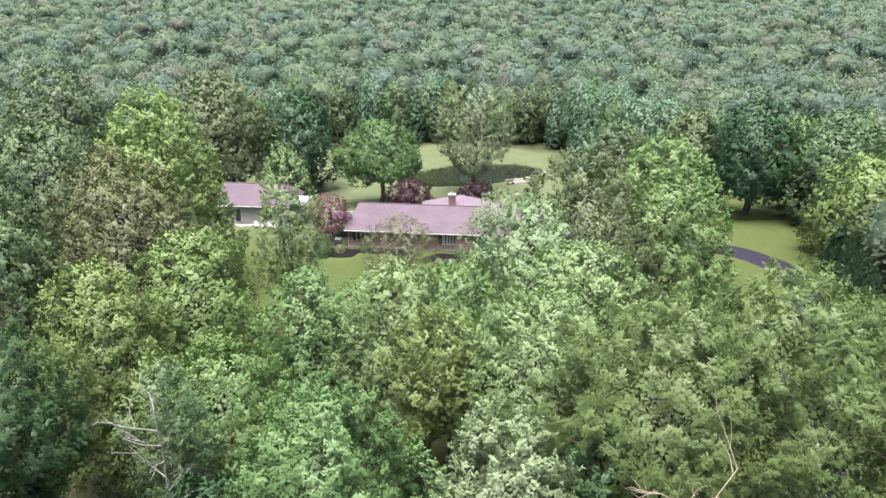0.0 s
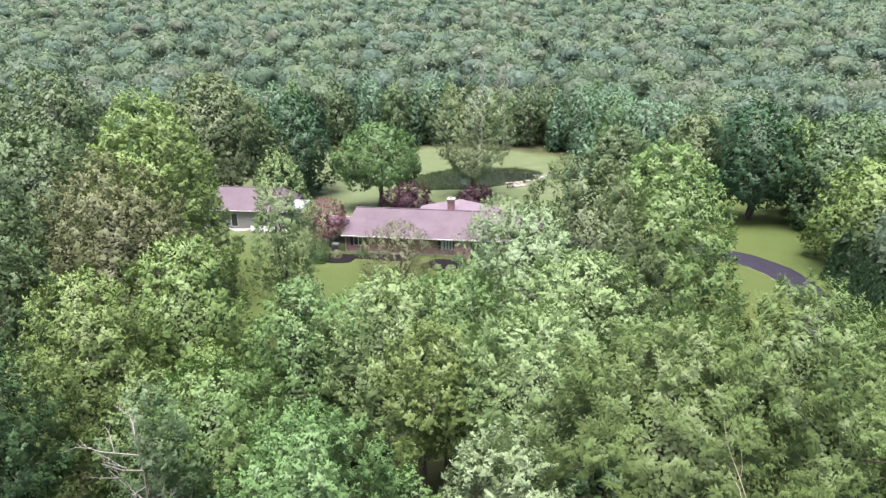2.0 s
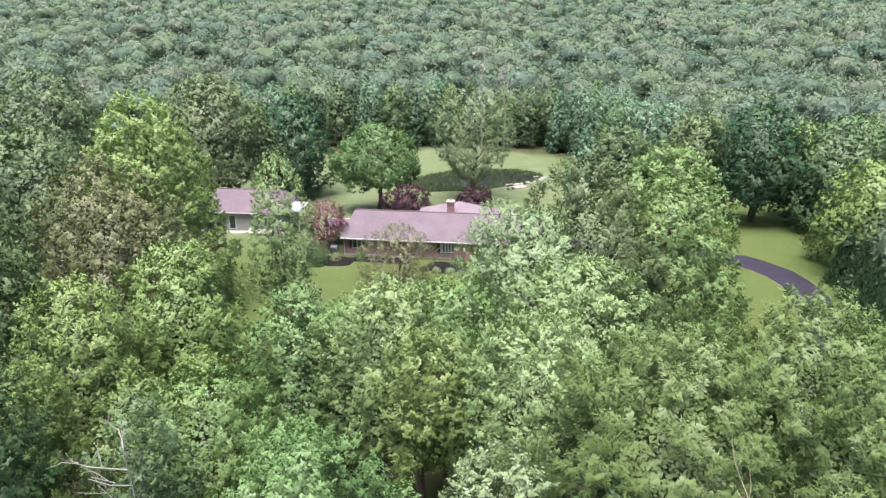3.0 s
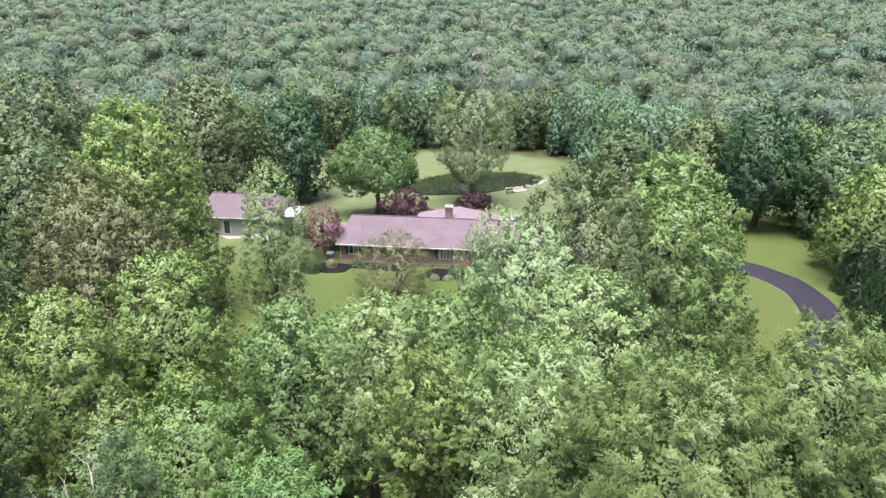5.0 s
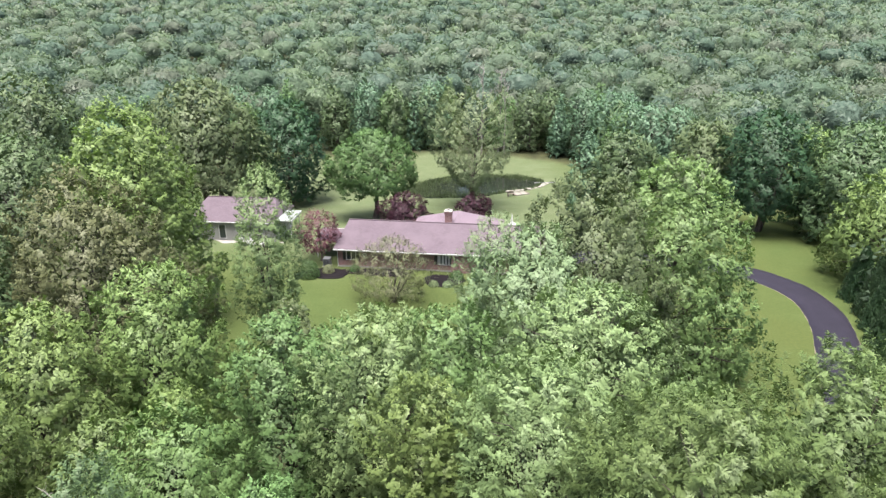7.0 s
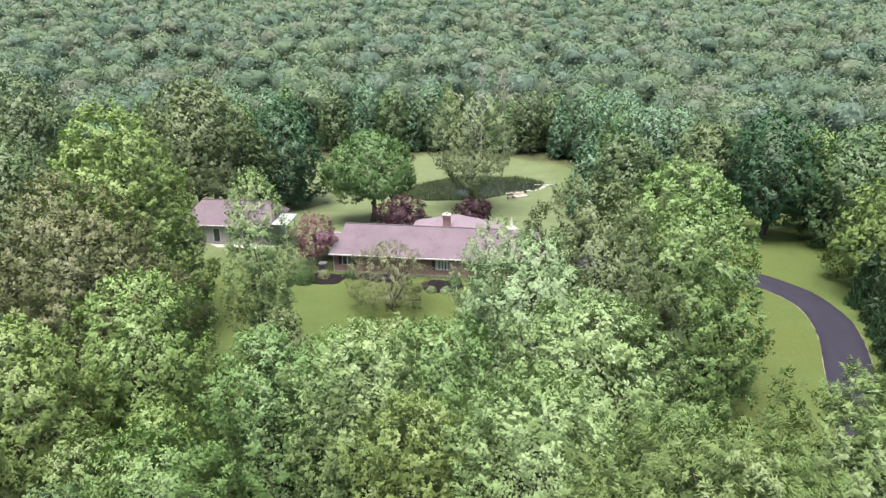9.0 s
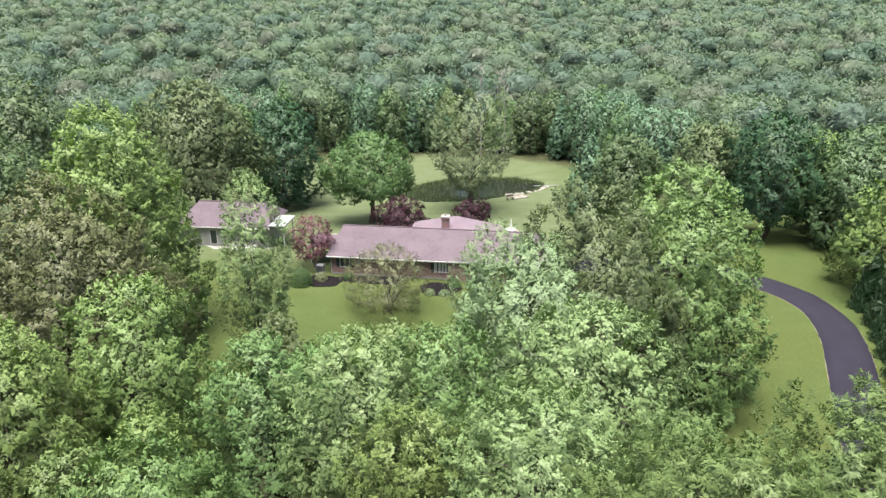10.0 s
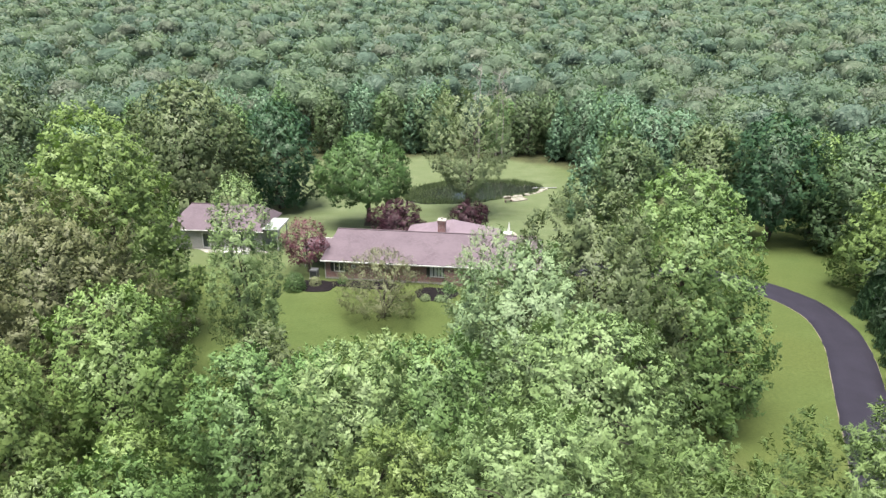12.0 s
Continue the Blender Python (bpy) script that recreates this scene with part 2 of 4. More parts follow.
def crown_and_wood(height, radius, foot, form, leaves, size, seed, clump=1.15, flat=0.85, slim=0.72, stems=1, lumpy=0.34, airy=0.0, droop=0.25, trunk_r=None, rise=0.8, twigs=10, whole_share=0.34, lump=2.7):
    """A tree as arrays: plumes of leafy twigs that fill an uneven crown, and a trunk with limbs that reach them."""
    rng = np.random.default_rng(seed)
    tall = height - foot
    levels, share, skin = crown_skin(radius, tall, form)
    count = int(max(24, 1.45 * skin / clump ** 2))
    h = np.interp((np.arange(count) + rng.uniform(0.0, 1.0, count)) / count, share, levels)
    turn = np.arange(count) * 2.39996 + rng.normal(0, 0.3, count)
    lobes = 1 + lumpy * (np.sin(turn * 3 + seed) * np.sin(h * 7 + seed * 1.7) + 0.6 * np.sin(turn * 5 + h * 9 + seed * 0.7)) * 0.6
    deep = np.where(rng.uniform(size=len(h)) < 0.93, 1.0 - np.abs(rng.normal(0, 0.06, len(h))), rng.uniform(0.5, 0.9, len(h)))
    sizes = clump * rng.uniform(0.55, 1.35, len(h)) * (0.85 + 0.3 * (1 - h))
    reach = np.maximum(radius * PROFILE[form](h) * lobes * deep - 0.5 * clump, 0.05)
    lean = rng.normal(0, 0.03 * radius, 2)
    tip = np.stack([np.cos(turn) * reach + lean[0] * h, np.sin(turn) * reach + lean[1] * h, foot + 0.25 * clump + h * (tall - 0.75 * clump) * np.minimum(deep + 0.12, 1.0)], 1)
    # the crown swells into rounded boughs with furrows between them
    lump = min(lump, 0.55 * radius)
    many = max(6, int(skin / (0.85 * lump ** 2)))
    bh = np.interp((np.arange(many) + rng.uniform(0.1, 0.9, many)) / many, share, levels)
    bt = np.arange(many) * 2.39996 + rng.normal(0, 0.35, many) + seed
    br = radius * PROFILE[form](bh) * (1 + lumpy * (np.sin(bt * 3 + seed) * np.sin(bh * 7 + seed * 1.7) + 0.6 * np.sin(bt * 5 + bh * 9 + seed * 0.7)) * 0.6)
    top = np.stack([np.cos(bt) * br, np.sin(bt) * br, foot + bh * tall], 1)
    gap = np.linalg.norm(tip[:, None] - top[None], axis=2)
    mine, near = np.argmin(gap, 1), np.min(gap, 1)
    swell = np.sqrt(np.maximum(1 - (near / (0.95 * lump)) ** 2, 0.0)) - 0.62
    upward = np.clip((h - 0.3) * 1.2, 0.0, 1.0)
    outward = unit(np.column_stack([np.cos(turn), np.sin(turn), 1.3 * upward]))
    tip += outward * (swell * 0.55 * lump)[:, None]
    out = unit(np.concatenate([tip[:, :2], np.full((len(tip), 1), 0.25 * radius)], 1))
    kernel = top - unit(np.column_stack([top[:, :2], 0.6 * radius * (0.3 + bh)])) * 0.75 * lump
    # every plume grows outwards and up to its tip; the higher in the crown, the steeper
    axis = unit(out * 0.7 + np.array([0, 0, 1.0]) * (rise * (0.35 + 0.75 * h))[:, None] + rng.normal(size=tip.shape) * 0.22)
    c = tip - axis * sizes[:, None] * 1.1
    owner = np.repeat(np.arange(len(c)), twigs)
    m = len(owner)
    s = rng.uniform(0.0, 1.0, (m, 1))
    aside = rng.normal(size=(m, 3))
    aside = unit(aside - axis[owner] * np.sum(aside * axis[owner], 1)[:, None])
    way = unit(axis[owner] * (0.45 + 0.65 * s) + aside * (1.0 - 0.55 * s) * np.array([1, 1, flat]) + out[owner] * 0.25 + np.array([0, 0, 0.12]))
    length = sizes[owner] * (0.8 - 0.4 * s[:, 0]) * rng.uniform(0.6, 1.25, m)
    start = c[owner] + axis[owner] * sizes[owner][:, None] * s
    plane = unit(np.array([0, 0, 0.5]) + out[owner] * 0.75 + aside * 0.4 + rng.normal(size=(m, 3)) * 0.3)
    plane = unit(plane - way * np.sum(plane * way, 1)[:, None] * 0.25)
    v, f, normal, who = sprays(start, way, length, plane, leaves, size, rng, slim, droop)
    p = v.reshape(-1, 3, 3).mean(1)
    arm = axis[owner[who]]
    off = p - c[owner[who]]
    bough = unit(off - arm * np.sum(off * arm, 1)[:, None] * 0.8 + np.array([0, 0, 0.06]) * sizes[owner[who]][:, None])
    whole = unit(np.column_stack([p[:, :2] / radius, 0.25 + 0.9 * np.maximum((p[:, 2] - foot - 0.4 * tall) / (0.6 * tall), -0.35)]))
    round_bough = unit(p - kernel[mine[owner[who]]])
    soft = unit(whole * whole_share + round_bough * 0.5 + bough * 0.16 + normal * 0.14)
    leaf = (v, f)
    soft = np.repeat(soft, 3, axis=0)
    # broader leaves deep inside, which close the crown
    k = int(len(who) * (0.15 if airy < 0.3 else 0.06))
    if k:
        hh, tt = np.interp(rng.uniform(0.0, 0.97, k), share, levels), rng.uniform(0, 2 * np.pi, k)
        rr = np.maximum(radius * PROFILE[form](hh) - 1.5 * clump, 0.2 * radius * PROFILE[form](hh)) * rng.uniform(0.55, 1.0, k)
        inner = np.stack([np.cos(tt) * rr, np.sin(tt) * rr, foot + hh * (tall - min(1.9 * clump, 0.35 * tall))], 1)
        face = unit(np.column_stack([inner[:, :2] / radius, np.full(k, 0.45)]))
        leaf = joined([leaf, blades(inner, unit(face + rng.normal(size=(k, 3)) * 0.45), size * 1.3, rng, 0.8, droop)])
        soft = np.concatenate([soft, np.repeat(face, 3, axis=0)])
    # every leaf turns its upper side the way its bough faces
    v, f = leaf
    corner = v.reshape(-1, 3, 3)
    wrong = np.sum(np.cross(corner[:, 1] - corner[:, 0], corner[:, 2] - corner[:, 0]) * soft[::3], 1) < 0
    corner[wrong] = corner[wrong][:, [1, 0, 2]]
    leaf = (corner.reshape(-1, 3), f, soft)
    wood, tr = [], trunk_r or 0.018 * height + 0.02 * radius
    for s in range(stems):
        off = rng.normal(0, 0.12 * radius, 2) * (stems > 1)
        k = 7
        zs = np.linspace(-0.4, foot + tall * 0.62, k)
        wob = np.cumsum(rng.normal(0, 0.02 * height, (k, 2)), 0) * 0.6
        wob -= wob[0]
        line = np.column_stack([wob + np.outer(np.linspace(0.1, 1, k) ** 1.3, off * 2.2) + lean * np.linspace(0, 1, k)[:, None], zs])
        rad = tr * np.linspace(1, 0.12, k) ** 0.85 / math.sqrt(stems)
        rad[0] *= 1.35
        wood.append(tube(line, rad, 8))
        for i in rng.choice(len(c), min(len(c), int(26 / stems + 4)), replace=False):
            tip = c[i]
            start_z = max(foot * 0.75, tip[2] - 0.55 * np.hypot(*tip[:2]) - 0.5)
            start_z = min(start_z, foot + tall * 0.55)
            a = np.array([np.interp(start_z, zs, line[:, 0]), np.interp(start_z, zs, line[:, 1]), start_z])
            mid = a * 0.5 + tip * 0.5 + np.array([0, 0, 0.12 * np.linalg.norm(tip - a)]) + rng.normal(0, 0.15, 3)
            r0 = max(0.02, np.interp(start_z, zs, rad) * 0.32)
            wood.append(tube([a, a * 0.6 + mid * 0.4, mid, mid * 0.4 + tip * 0.6, tip], r0 * np.array([1, 0.8, 0.55, 0.35, 0.12]), 5))
    return leaf, joined(wood)


def tree(label, x, y, height, radius, leaf, foot=2.0, form="round", dense=1.0, seed=1, bark=None, group="", name="tree", base=None, category="tree", fine=1.0, **more):
    """A tree of its own kind. The further it stands from the clearing's near edge, the coarser its sprays of leaves."""
    ob = thing(name, (x, y, float(ground_z(x, y)) if base is None else base), label, category, group)
    slim = more.get("slim", 0.72)
    size = fine * (0.05 + 0.0034 * math.hypot(x - 1.5, y - 10.5, 14)) * (1.0 if slim > 0.4 else 1.15)
    leaves = int(dense * 1.25 * crown_skin(radius, height - foot, form)[2] / (0.52 * slim * size ** 2))
    crown, wood = crown_and_wood(height, radius, foot, form, leaves, size, seed, **more)
    part("trunk", wood, bark or BARK, ob)
    part("crown", crown, LEAF[leaf], ob)
    return ob


def bare_tree(label, x, y, height, first, spread_out, bark, seed, name="dead_tree", thick=None, group=""):
    """A leafless stem that forks again and again from the height "first" upwards."""
    rng = np.random.default_rng(seed)
    ob = thing(name, (x, y, float(ground_z(x, y))), label, "dead tree", group)
    r = thick or 0.011 * height
    zs = np.linspace(-0.4, height * 0.94, 8)
    line = np.column_stack([np.cumsum(rng.normal(0, 0.012 * height, (8, 2)), 0) * 0.5, zs])
    part("trunk", tube(line, r * np.linspace(1.0, 0.2, 8), 7), bark, ob)

    def fork(at, way, length, thickness, depth):
        bend = unit(way + rng.normal(0, 0.2, 3))
        pts = [at, at + way * length * 0.5, at + way * length * 0.5 + bend * length * 0.5]
        out = [tube(pts, thickness * np.array([1.0, 0.75, 0.45]), 5)]
        if depth:
            for k in range(int(rng.integers(2, 5))):
                s = rng.uniform(0.35, 1.0)
                start = pts[0] * (1 - s) + pts[2] * s if s < 0.99 else pts[2]
                out += fork(start, unit(bend + rng.normal(0, 0.55, 3) + np.array([0, 0, 0.15])), length * rng.uniform(0.4, 0.65), thickness * 0.5, depth - 1)
        return out
    for k in range(9):
        z = first + (height * 0.9 - first) * k / 8.0
        a = rng.uniform(0, 6.283)
        at = np.array([np.interp(z, zs, line[:, 0]), np.interp(z, zs, line[:, 1]), z])
        way = unit(np.array([math.cos(a), math.sin(a), rng.uniform(0.4, 1.1)]))
        part("limb", joined(fork(at, way, spread_out * rng.uniform(0.5, 1.0) * (1.15 - 0.55 * k / 8), r * 0.42, 2)), bark, ob)
    return ob


# ---- the land ----
CLEARING = [(-24, 59), (-34, 84), (-46, 100), (-50, 130), (-34, 160), (-10, 166), (20, 161), (30, 152), (34, 132), (42, 126), (64, 118), (60, 92),
            (49, 76), (46, 64), (40, 50), (36, 36), (25, 36), (24, 50), (13, 64), (0, 60), (-17, 51)]


def outside(x, y):
    """Metres outside (plus) or inside (minus) of the clearing's edge."""
    x, y = np.asarray(x, dtype=float), np.asarray(y, dtype=float)
    best, inside = np.full(x.shape, 1e9), np.zeros(x.shape, dtype=bool)
    for (ax, ay), (bx, by) in zip(CLEARING, CLEARING[1:] + CLEARING[:1]):
        s = np.clip(((x - ax) * (bx - ax) + (y - ay) * (by - ay)) / ((bx - ax) ** 2 + (by - ay) ** 2), 0, 1)
        best = np.minimum(best, np.hypot(x - ax - s * (bx - ax), y - ay - s * (by - ay)))
        inside ^= ((ay > y) != (by > y)) & (x < (bx - ax) * (y - ay) / (by - ay + 1e-12) + ax)
    return np.where(inside, -best, best)


POND = (6.6, 137.0, 12.8, 7.8, radians(14), -3.25)  # centre, half axes, turn, level of the water


def pond_r(x, y):
    """1 on the pond's rim, less inside."""
    dx, dy = np.asarray(x) - POND[0], np.asarray(y) - POND[1]
    c, s = math.cos(POND[4]), math.sin(POND[4])
    u, v = (dx * c + dy * s) / POND[2], (-dx * s + dy * c) / POND[3]
    a = np.arctan2(v, u)
    return np.hypot(u, v) / (1 + 0.07 * np.sin(2 * a + 1) + 0.05 * np.sin(3 * a + 2.2) + 0.02 * np.sin(7 * a))


def lawn_z(x, y):
    r = pond_r(x, y)
    return ground_z(x, y) - 1.3 * smoothstep(1.12, 0.8, r) + 0.05 * np.sin(np.asarray(x) * 0.9) * np.sin(np.asarray(y) * 0.8)


def grass_material():
    m, nt, b = shader("grass_and_woodland_floor")
    mask = nt.nodes.new("ShaderNodeAttribute")
    mask.attribute_name = "mown"
    fine, mid, big = cloudy(nt, 3.2, 6.0, 0.75), cloudy(nt, 0.35, 4.0), cloudy(nt, 0.045, 3.0)
    mown = mixed(nt, spread(nt, mid, 0.3, 0.7), (0.041, 0.062, 0.0175), (0.063, 0.085, 0.027))
    mown = mixed(nt, spread(nt, big, 0.4, 0.65), mown, (0.060, 0.073, 0.021))
    mown = mixed(nt, spread(nt, fine, 0.35, 0.65, 0.0, 0.75), mown, (0.0255, 0.0415, 0.0095))
    # The lawn grows paler beyond y 80 and left of x 34.
    back_pale = nt.nodes.new("ShaderNodeAttribute")
    back_pale.attribute_name = "back_pale"
    pale = mixed(nt, spread(nt, mid, 0.3, 0.7), (0.062, 0.083, 0.039), (0.086, 0.104, 0.057))
    pale = mixed(nt, spread(nt, fine, 0.35, 0.7, 0.0, 0.35), pale, (0.0666, 0.0851, 0.0311))
    mown = mixed(nt, back_pale.outputs["Fac"], mown, pale)
    place = put(nt, "ShaderNodeMapping", Rotation=(0, 0, 0.5), Scale=(0.1, 0.5, 1.0))
    nt.links.new(nt.nodes.new("ShaderNodeTexCoord").outputs["Object"], place.inputs[0])
    swath = cloudy(nt, 1.0, 2.0, 0.5, place.outputs[0])
    mown = mixed(nt, spread(nt, swath, 0.35, 0.65, 0.0, 0.25), mown, (0.038, 0.052, 0.013))
    floor = mixed(nt, spread(nt, mid, 0.35, 0.65), (0.0192, 0.0252, 0.0104), (0.0429, 0.0503, 0.0192))
    floor = mixed(nt, spread(nt, fine, 0.4, 0.7, 0.0, 0.8), floor, (0.0370, 0.0333, 0.0185))
    nt.links.new(mixed(nt, mask.outputs["Fac"], floor, mown), b.inputs["Base Color"])
    b.inputs["Roughness"].default_value = 0.9
    b.inputs["Specular IOR Level"].default_value = 0.15
    bumped(nt, b, fine, 0.8, 0.08)
    return m


def build_ground():
    xs = np.concatenate([-70 - np.geomspace(3000, 4, 26), np.arange(-70, 75, 1.25), 75 + np.geomspace(4, 3000, 26)])
    ys = np.concatenate([20 - np.geomspace(2500, 4, 22), np.arange(20, 175, 1.25), 175 + np.geomspace(4, 4200, 46)])
    gx, gy = np.meshgrid(xs, ys)
    z = lawn_z(gx, gy)
    v = np.stack([gx, gy, z], -1).reshape(-1, 3)
    a, b = len(ys), len(xs)
    i, j = np.meshgrid(np.arange(a - 1), np.arange(b - 1), indexing="ij")
    f = np.stack([i * b + j, i * b + j + 1, (i + 1) * b + j + 1, (i + 1) * b + j], -1).reshape(-1, 4)
    me = bpy.data.meshes.new("ground")
    fill(me, v, f, smooth=True)
    wave = 0.8 * np.sin(gx * 0.7) + 0.8 * np.sin(gy * 0.6 + gx * 0.3)
    layer = me.attributes.new("mown", "FLOAT", "POINT")
    layer.data.foreach_set("value", smoothstep(1.5, -2.5, outside(gx, gy) + wave).astype(np.float32).ravel())
    back_pale = me.attributes.new("back_pale", "FLOAT", "POINT")
    back_pale.data.foreach_set("value", (smoothstep(80, 102, gy + 2 * np.sin(gx * 0.3)) * smoothstep(34, 20, gx)).astype(np.float32).ravel())
    me.materials.append(grass_material())
    tagged(new("ground", me), "mown green lawn running into rough woodland floor", "ground", kind="structure")


build_ground()


def asphalt():
    m, nt, b = shader("asphalt_dark_grey")
    fine, mid = cloudy(nt, 14.0, 6.0, 0.7), cloudy(nt, 0.5, 4.0)
    c = mixed(nt, spread(nt, mid, 0.3, 0.7), (0.0067, 0.0059, 0.0118), (0.0113, 0.0101, 0.0184))
    c = mixed(nt, spread(nt, fine, 0.45, 0.75, 0.0, 0.5), c, (0.0215, 0.0186, 0.0296))
    nt.links.new(c, b.inputs["Base Color"])
    b.inputs["Roughness"].default_value = 0.85
    b.inputs["Specular IOR Level"].default_value = 0.25
    bumped(nt, b, fine, 0.4, 0.01)
    return m


ASPHALT = asphalt()


def curve_points(control, step=0.8):
    """A smooth line through a few points of the plan."""
    p = np.array([control[0], *control, control[-1]], dtype=float)
    out = []
    for a, b, c, d in zip(p, p[1:], p[2:], p[3:]):
        k = max(2, int(np.linalg.norm(c - b) / step))
        for s in np.linspace(0, 1, k, endpoint=False):
            out.append(0.5 * (2 * b + (c - a) * s + (2 * a - 5 * b + 4 * c - d) * s ** 2 + (3 * b - a - 3 * c + d) * s ** 3))
    out.append(p[-1])
    return np.array(out)


def ribbon(line, half, lift, rng):
    """A strip of paving along a line, with a real edge that goes into the ground."""
    d = unit(np.gradient(line, axis=0))
    side = np.column_stack([d[:, 1], -d[:, 0]])
    rows = []
    across = np.array([-1.0, -0.97, -0.5, 0.0, 0.5, 0.97, 1.0])
    for k, w in enumerate(across):
        jag = rng.normal(0, 0.03, len(line)) if abs(w) > 0.9 else 0
        q = line + side * (w * half + jag)[:, None] if np.ndim(w * half + jag) else line + side * (w * half)
        z = lawn_z(q[:, 0], q[:, 1]) + (lift + 0.05 * (1 - w * w) if abs(w) < 0.99 else -0.12)
        rows.append(np.column_stack([q, z]))
    v = np.stack(rows, 1)
    n, k = v.shape[:2]
    i, j = np.meshgrid(np.arange(n - 1), np.arange(k - 1), indexing="ij")
    f = np.stack([i * k + j, i * k + j + 1, (i + 1) * k + j + 1, (i + 1) * k + j], -1).reshape(-1, 4)
    return v.reshape(-1, 3), f


DRIVE = [(18, 20), (26, 35), (32.8, 49.5), (36.4, 58), (38.7, 63.5), (41.2, 69.5), (42.4, 74.5), (42.3, 78.5), (41.1, 81.8), (38.6, 84.8), (33, 88.5), (24, 90), (16, 90)]
verge = part("gravel_edge", ribbon(curve_points(DRIVE), 2.21, 0.012, np.random.default_rng(3)), plain("pale_dry_verge", (0.115, 0.105, 0.07), 0.95, grain=5.0, vary=0.3, bump=0.5))
tagged(verge, "narrow pale gravel edge along the driveway", "verge", kind="structure")
drive = part("driveway", ribbon(curve_points(DRIVE), 2.15, 0.05, np.random.default_rng(4)), ASPHALT)
tagged(drive, "smooth dark grey asphalt driveway curving through the lawn", "driveway", kind="structure")


# ---- house materials ----
WHITE = plain("white_paint", (0.4320, 0.4320, 0.4176), 0.5, vary=0.06)
TRIM = plain("white_trim", (0.4176, 0.4176, 0.4104), 0.45, vary=0.08)
BLACK = plain("black_paint", (0.0130, 0.0130, 0.0144), 0.5)
SIDING = plain("grey_beige_siding", (0.2448, 0.2412, 0.2304), 0.6, vary=0.08)
CONCRETE = plain("pale_concrete", (0.2376, 0.2268, 0.2088), 0.9, grain=8.0, vary=0.2, bump=0.3)
MULCH = plain("dark_mulch", (0.0072, 0.0059, 0.0069), 0.95, grain=12.0, vary=0.5, bump=1.0)
MULCH.node_tree.nodes["Principled BSDF"].inputs["Specular IOR Level"].default_value = 0.1
STONE = plain("pale_stone", (0.2016, 0.1908, 0.1620), 0.85, grain=5.0, vary=0.25, bump=0.5)
GREY_METAL = plain("grey_painted_metal", (0.1512, 0.1562, 0.1613), 0.5, vary=0.1)
WEATHERED = plain("weathered_wood", (0.1224, 0.1008, 0.0792), 0.85, grain=10.0, vary=0.3, bump=0.4)


def shingle_material(name="mauve_brown_shingles", tone_scale=1.0):
    """Mauve-brown asphalt shingles: courses, single tabs and faded patches; the last argument scales the whole colour.
    """
    m, nt, b = shader(name)
    uv = nt.nodes.new("ShaderNodeUVMap")
    uv.uv_map = "roof"
    brick = put(nt, "ShaderNodeTexBrick", Scale=1.0, Color1=(0.0610, 0.0445, 0.0560, 1), Color2=(0.0850, 0.0650, 0.0800, 1), Mortar=(0.0502, 0.0348, 0.0419, 1),
                Mortar_Size=0.012, Brick_Width=0.32, Row_Height=0.145, Bias=0.0)
    brick.inputs["Mortar Smooth"].default_value = 0.4
    nt.links.new(uv.outputs[0], brick.inputs["Vector"])
    patch, fine = cloudy(nt, 0.45, 4.0), cloudy(nt, 22.0, 4.0, 0.7)
    c = mixed(nt, spread(nt, patch, 0.35, 0.7, 0.0, 0.65), brick.outputs[0], (0.0971, 0.0748, 0.0894))
    c = mixed(nt, spread(nt, fine, 0.45, 0.75, 0.0, 0.5), c, (0.0569, 0.0392, 0.0475))
    toned = nt.nodes.new("ShaderNodeVectorMath")
    toned.operation = "SCALE"
    toned.inputs["Scale"].default_value = tone_scale
    nt.links.new(c, toned.inputs[0])
    nt.links.new(toned.outputs[0], b.inputs["Base Color"])
    b.inputs["Roughness"].default_value = 0.9
    bumped(nt, b, brick.outputs["Fac"], -0.5, 0.02)
    return m


def brick_material():
    """Dusky red brick with pale joints, seen from far off."""
    m, nt, b = shader("dusky_red_brick")
    uv = nt.nodes.new("ShaderNodeUVMap")
    uv.uv_map = "roof"
    brick = put(nt, "ShaderNodeTexBrick", Scale=1.0, Color1=(0.1500, 0.0640, 0.0620, 1), Color2=(0.2150, 0.1040, 0.0980, 1), Mortar=(0.2218, 0.1915, 0.1814, 1),
                Mortar_Size=0.01, Brick_Width=0.21, Row_Height=0.075)
    nt.links.new(uv.outputs[0], brick.inputs["Vector"])
    c = mixed(nt, spread(nt, cloudy(nt, 0.6), 0.35, 0.7, 0.0, 0.35), brick.outputs[0], (0.1109, 0.0605, 0.0585))
    nt.links.new(c, b.inputs["Base Color"])
    b.inputs["Roughness"].default_value = 0.85
    bumped(nt, b, brick.outputs["Fac"], -0.4, 0.01)
    return m


def glass_material():
    m, nt, b = shader("dark_window_glass")
    b.inputs["Base Color"].default_value = (0.02, 0.025, 0.03, 1)
    b.inputs["Roughness"].default_value = 0.06
    b.inputs["Specular IOR Level"].default_value = 0.7
    return m


SHINGLE, BRICK, GLASS = shingle_material(), brick_material(), glass_material()
PALE_SHINGLE = shingle_material("paler_mauve_shingles", 1.45)


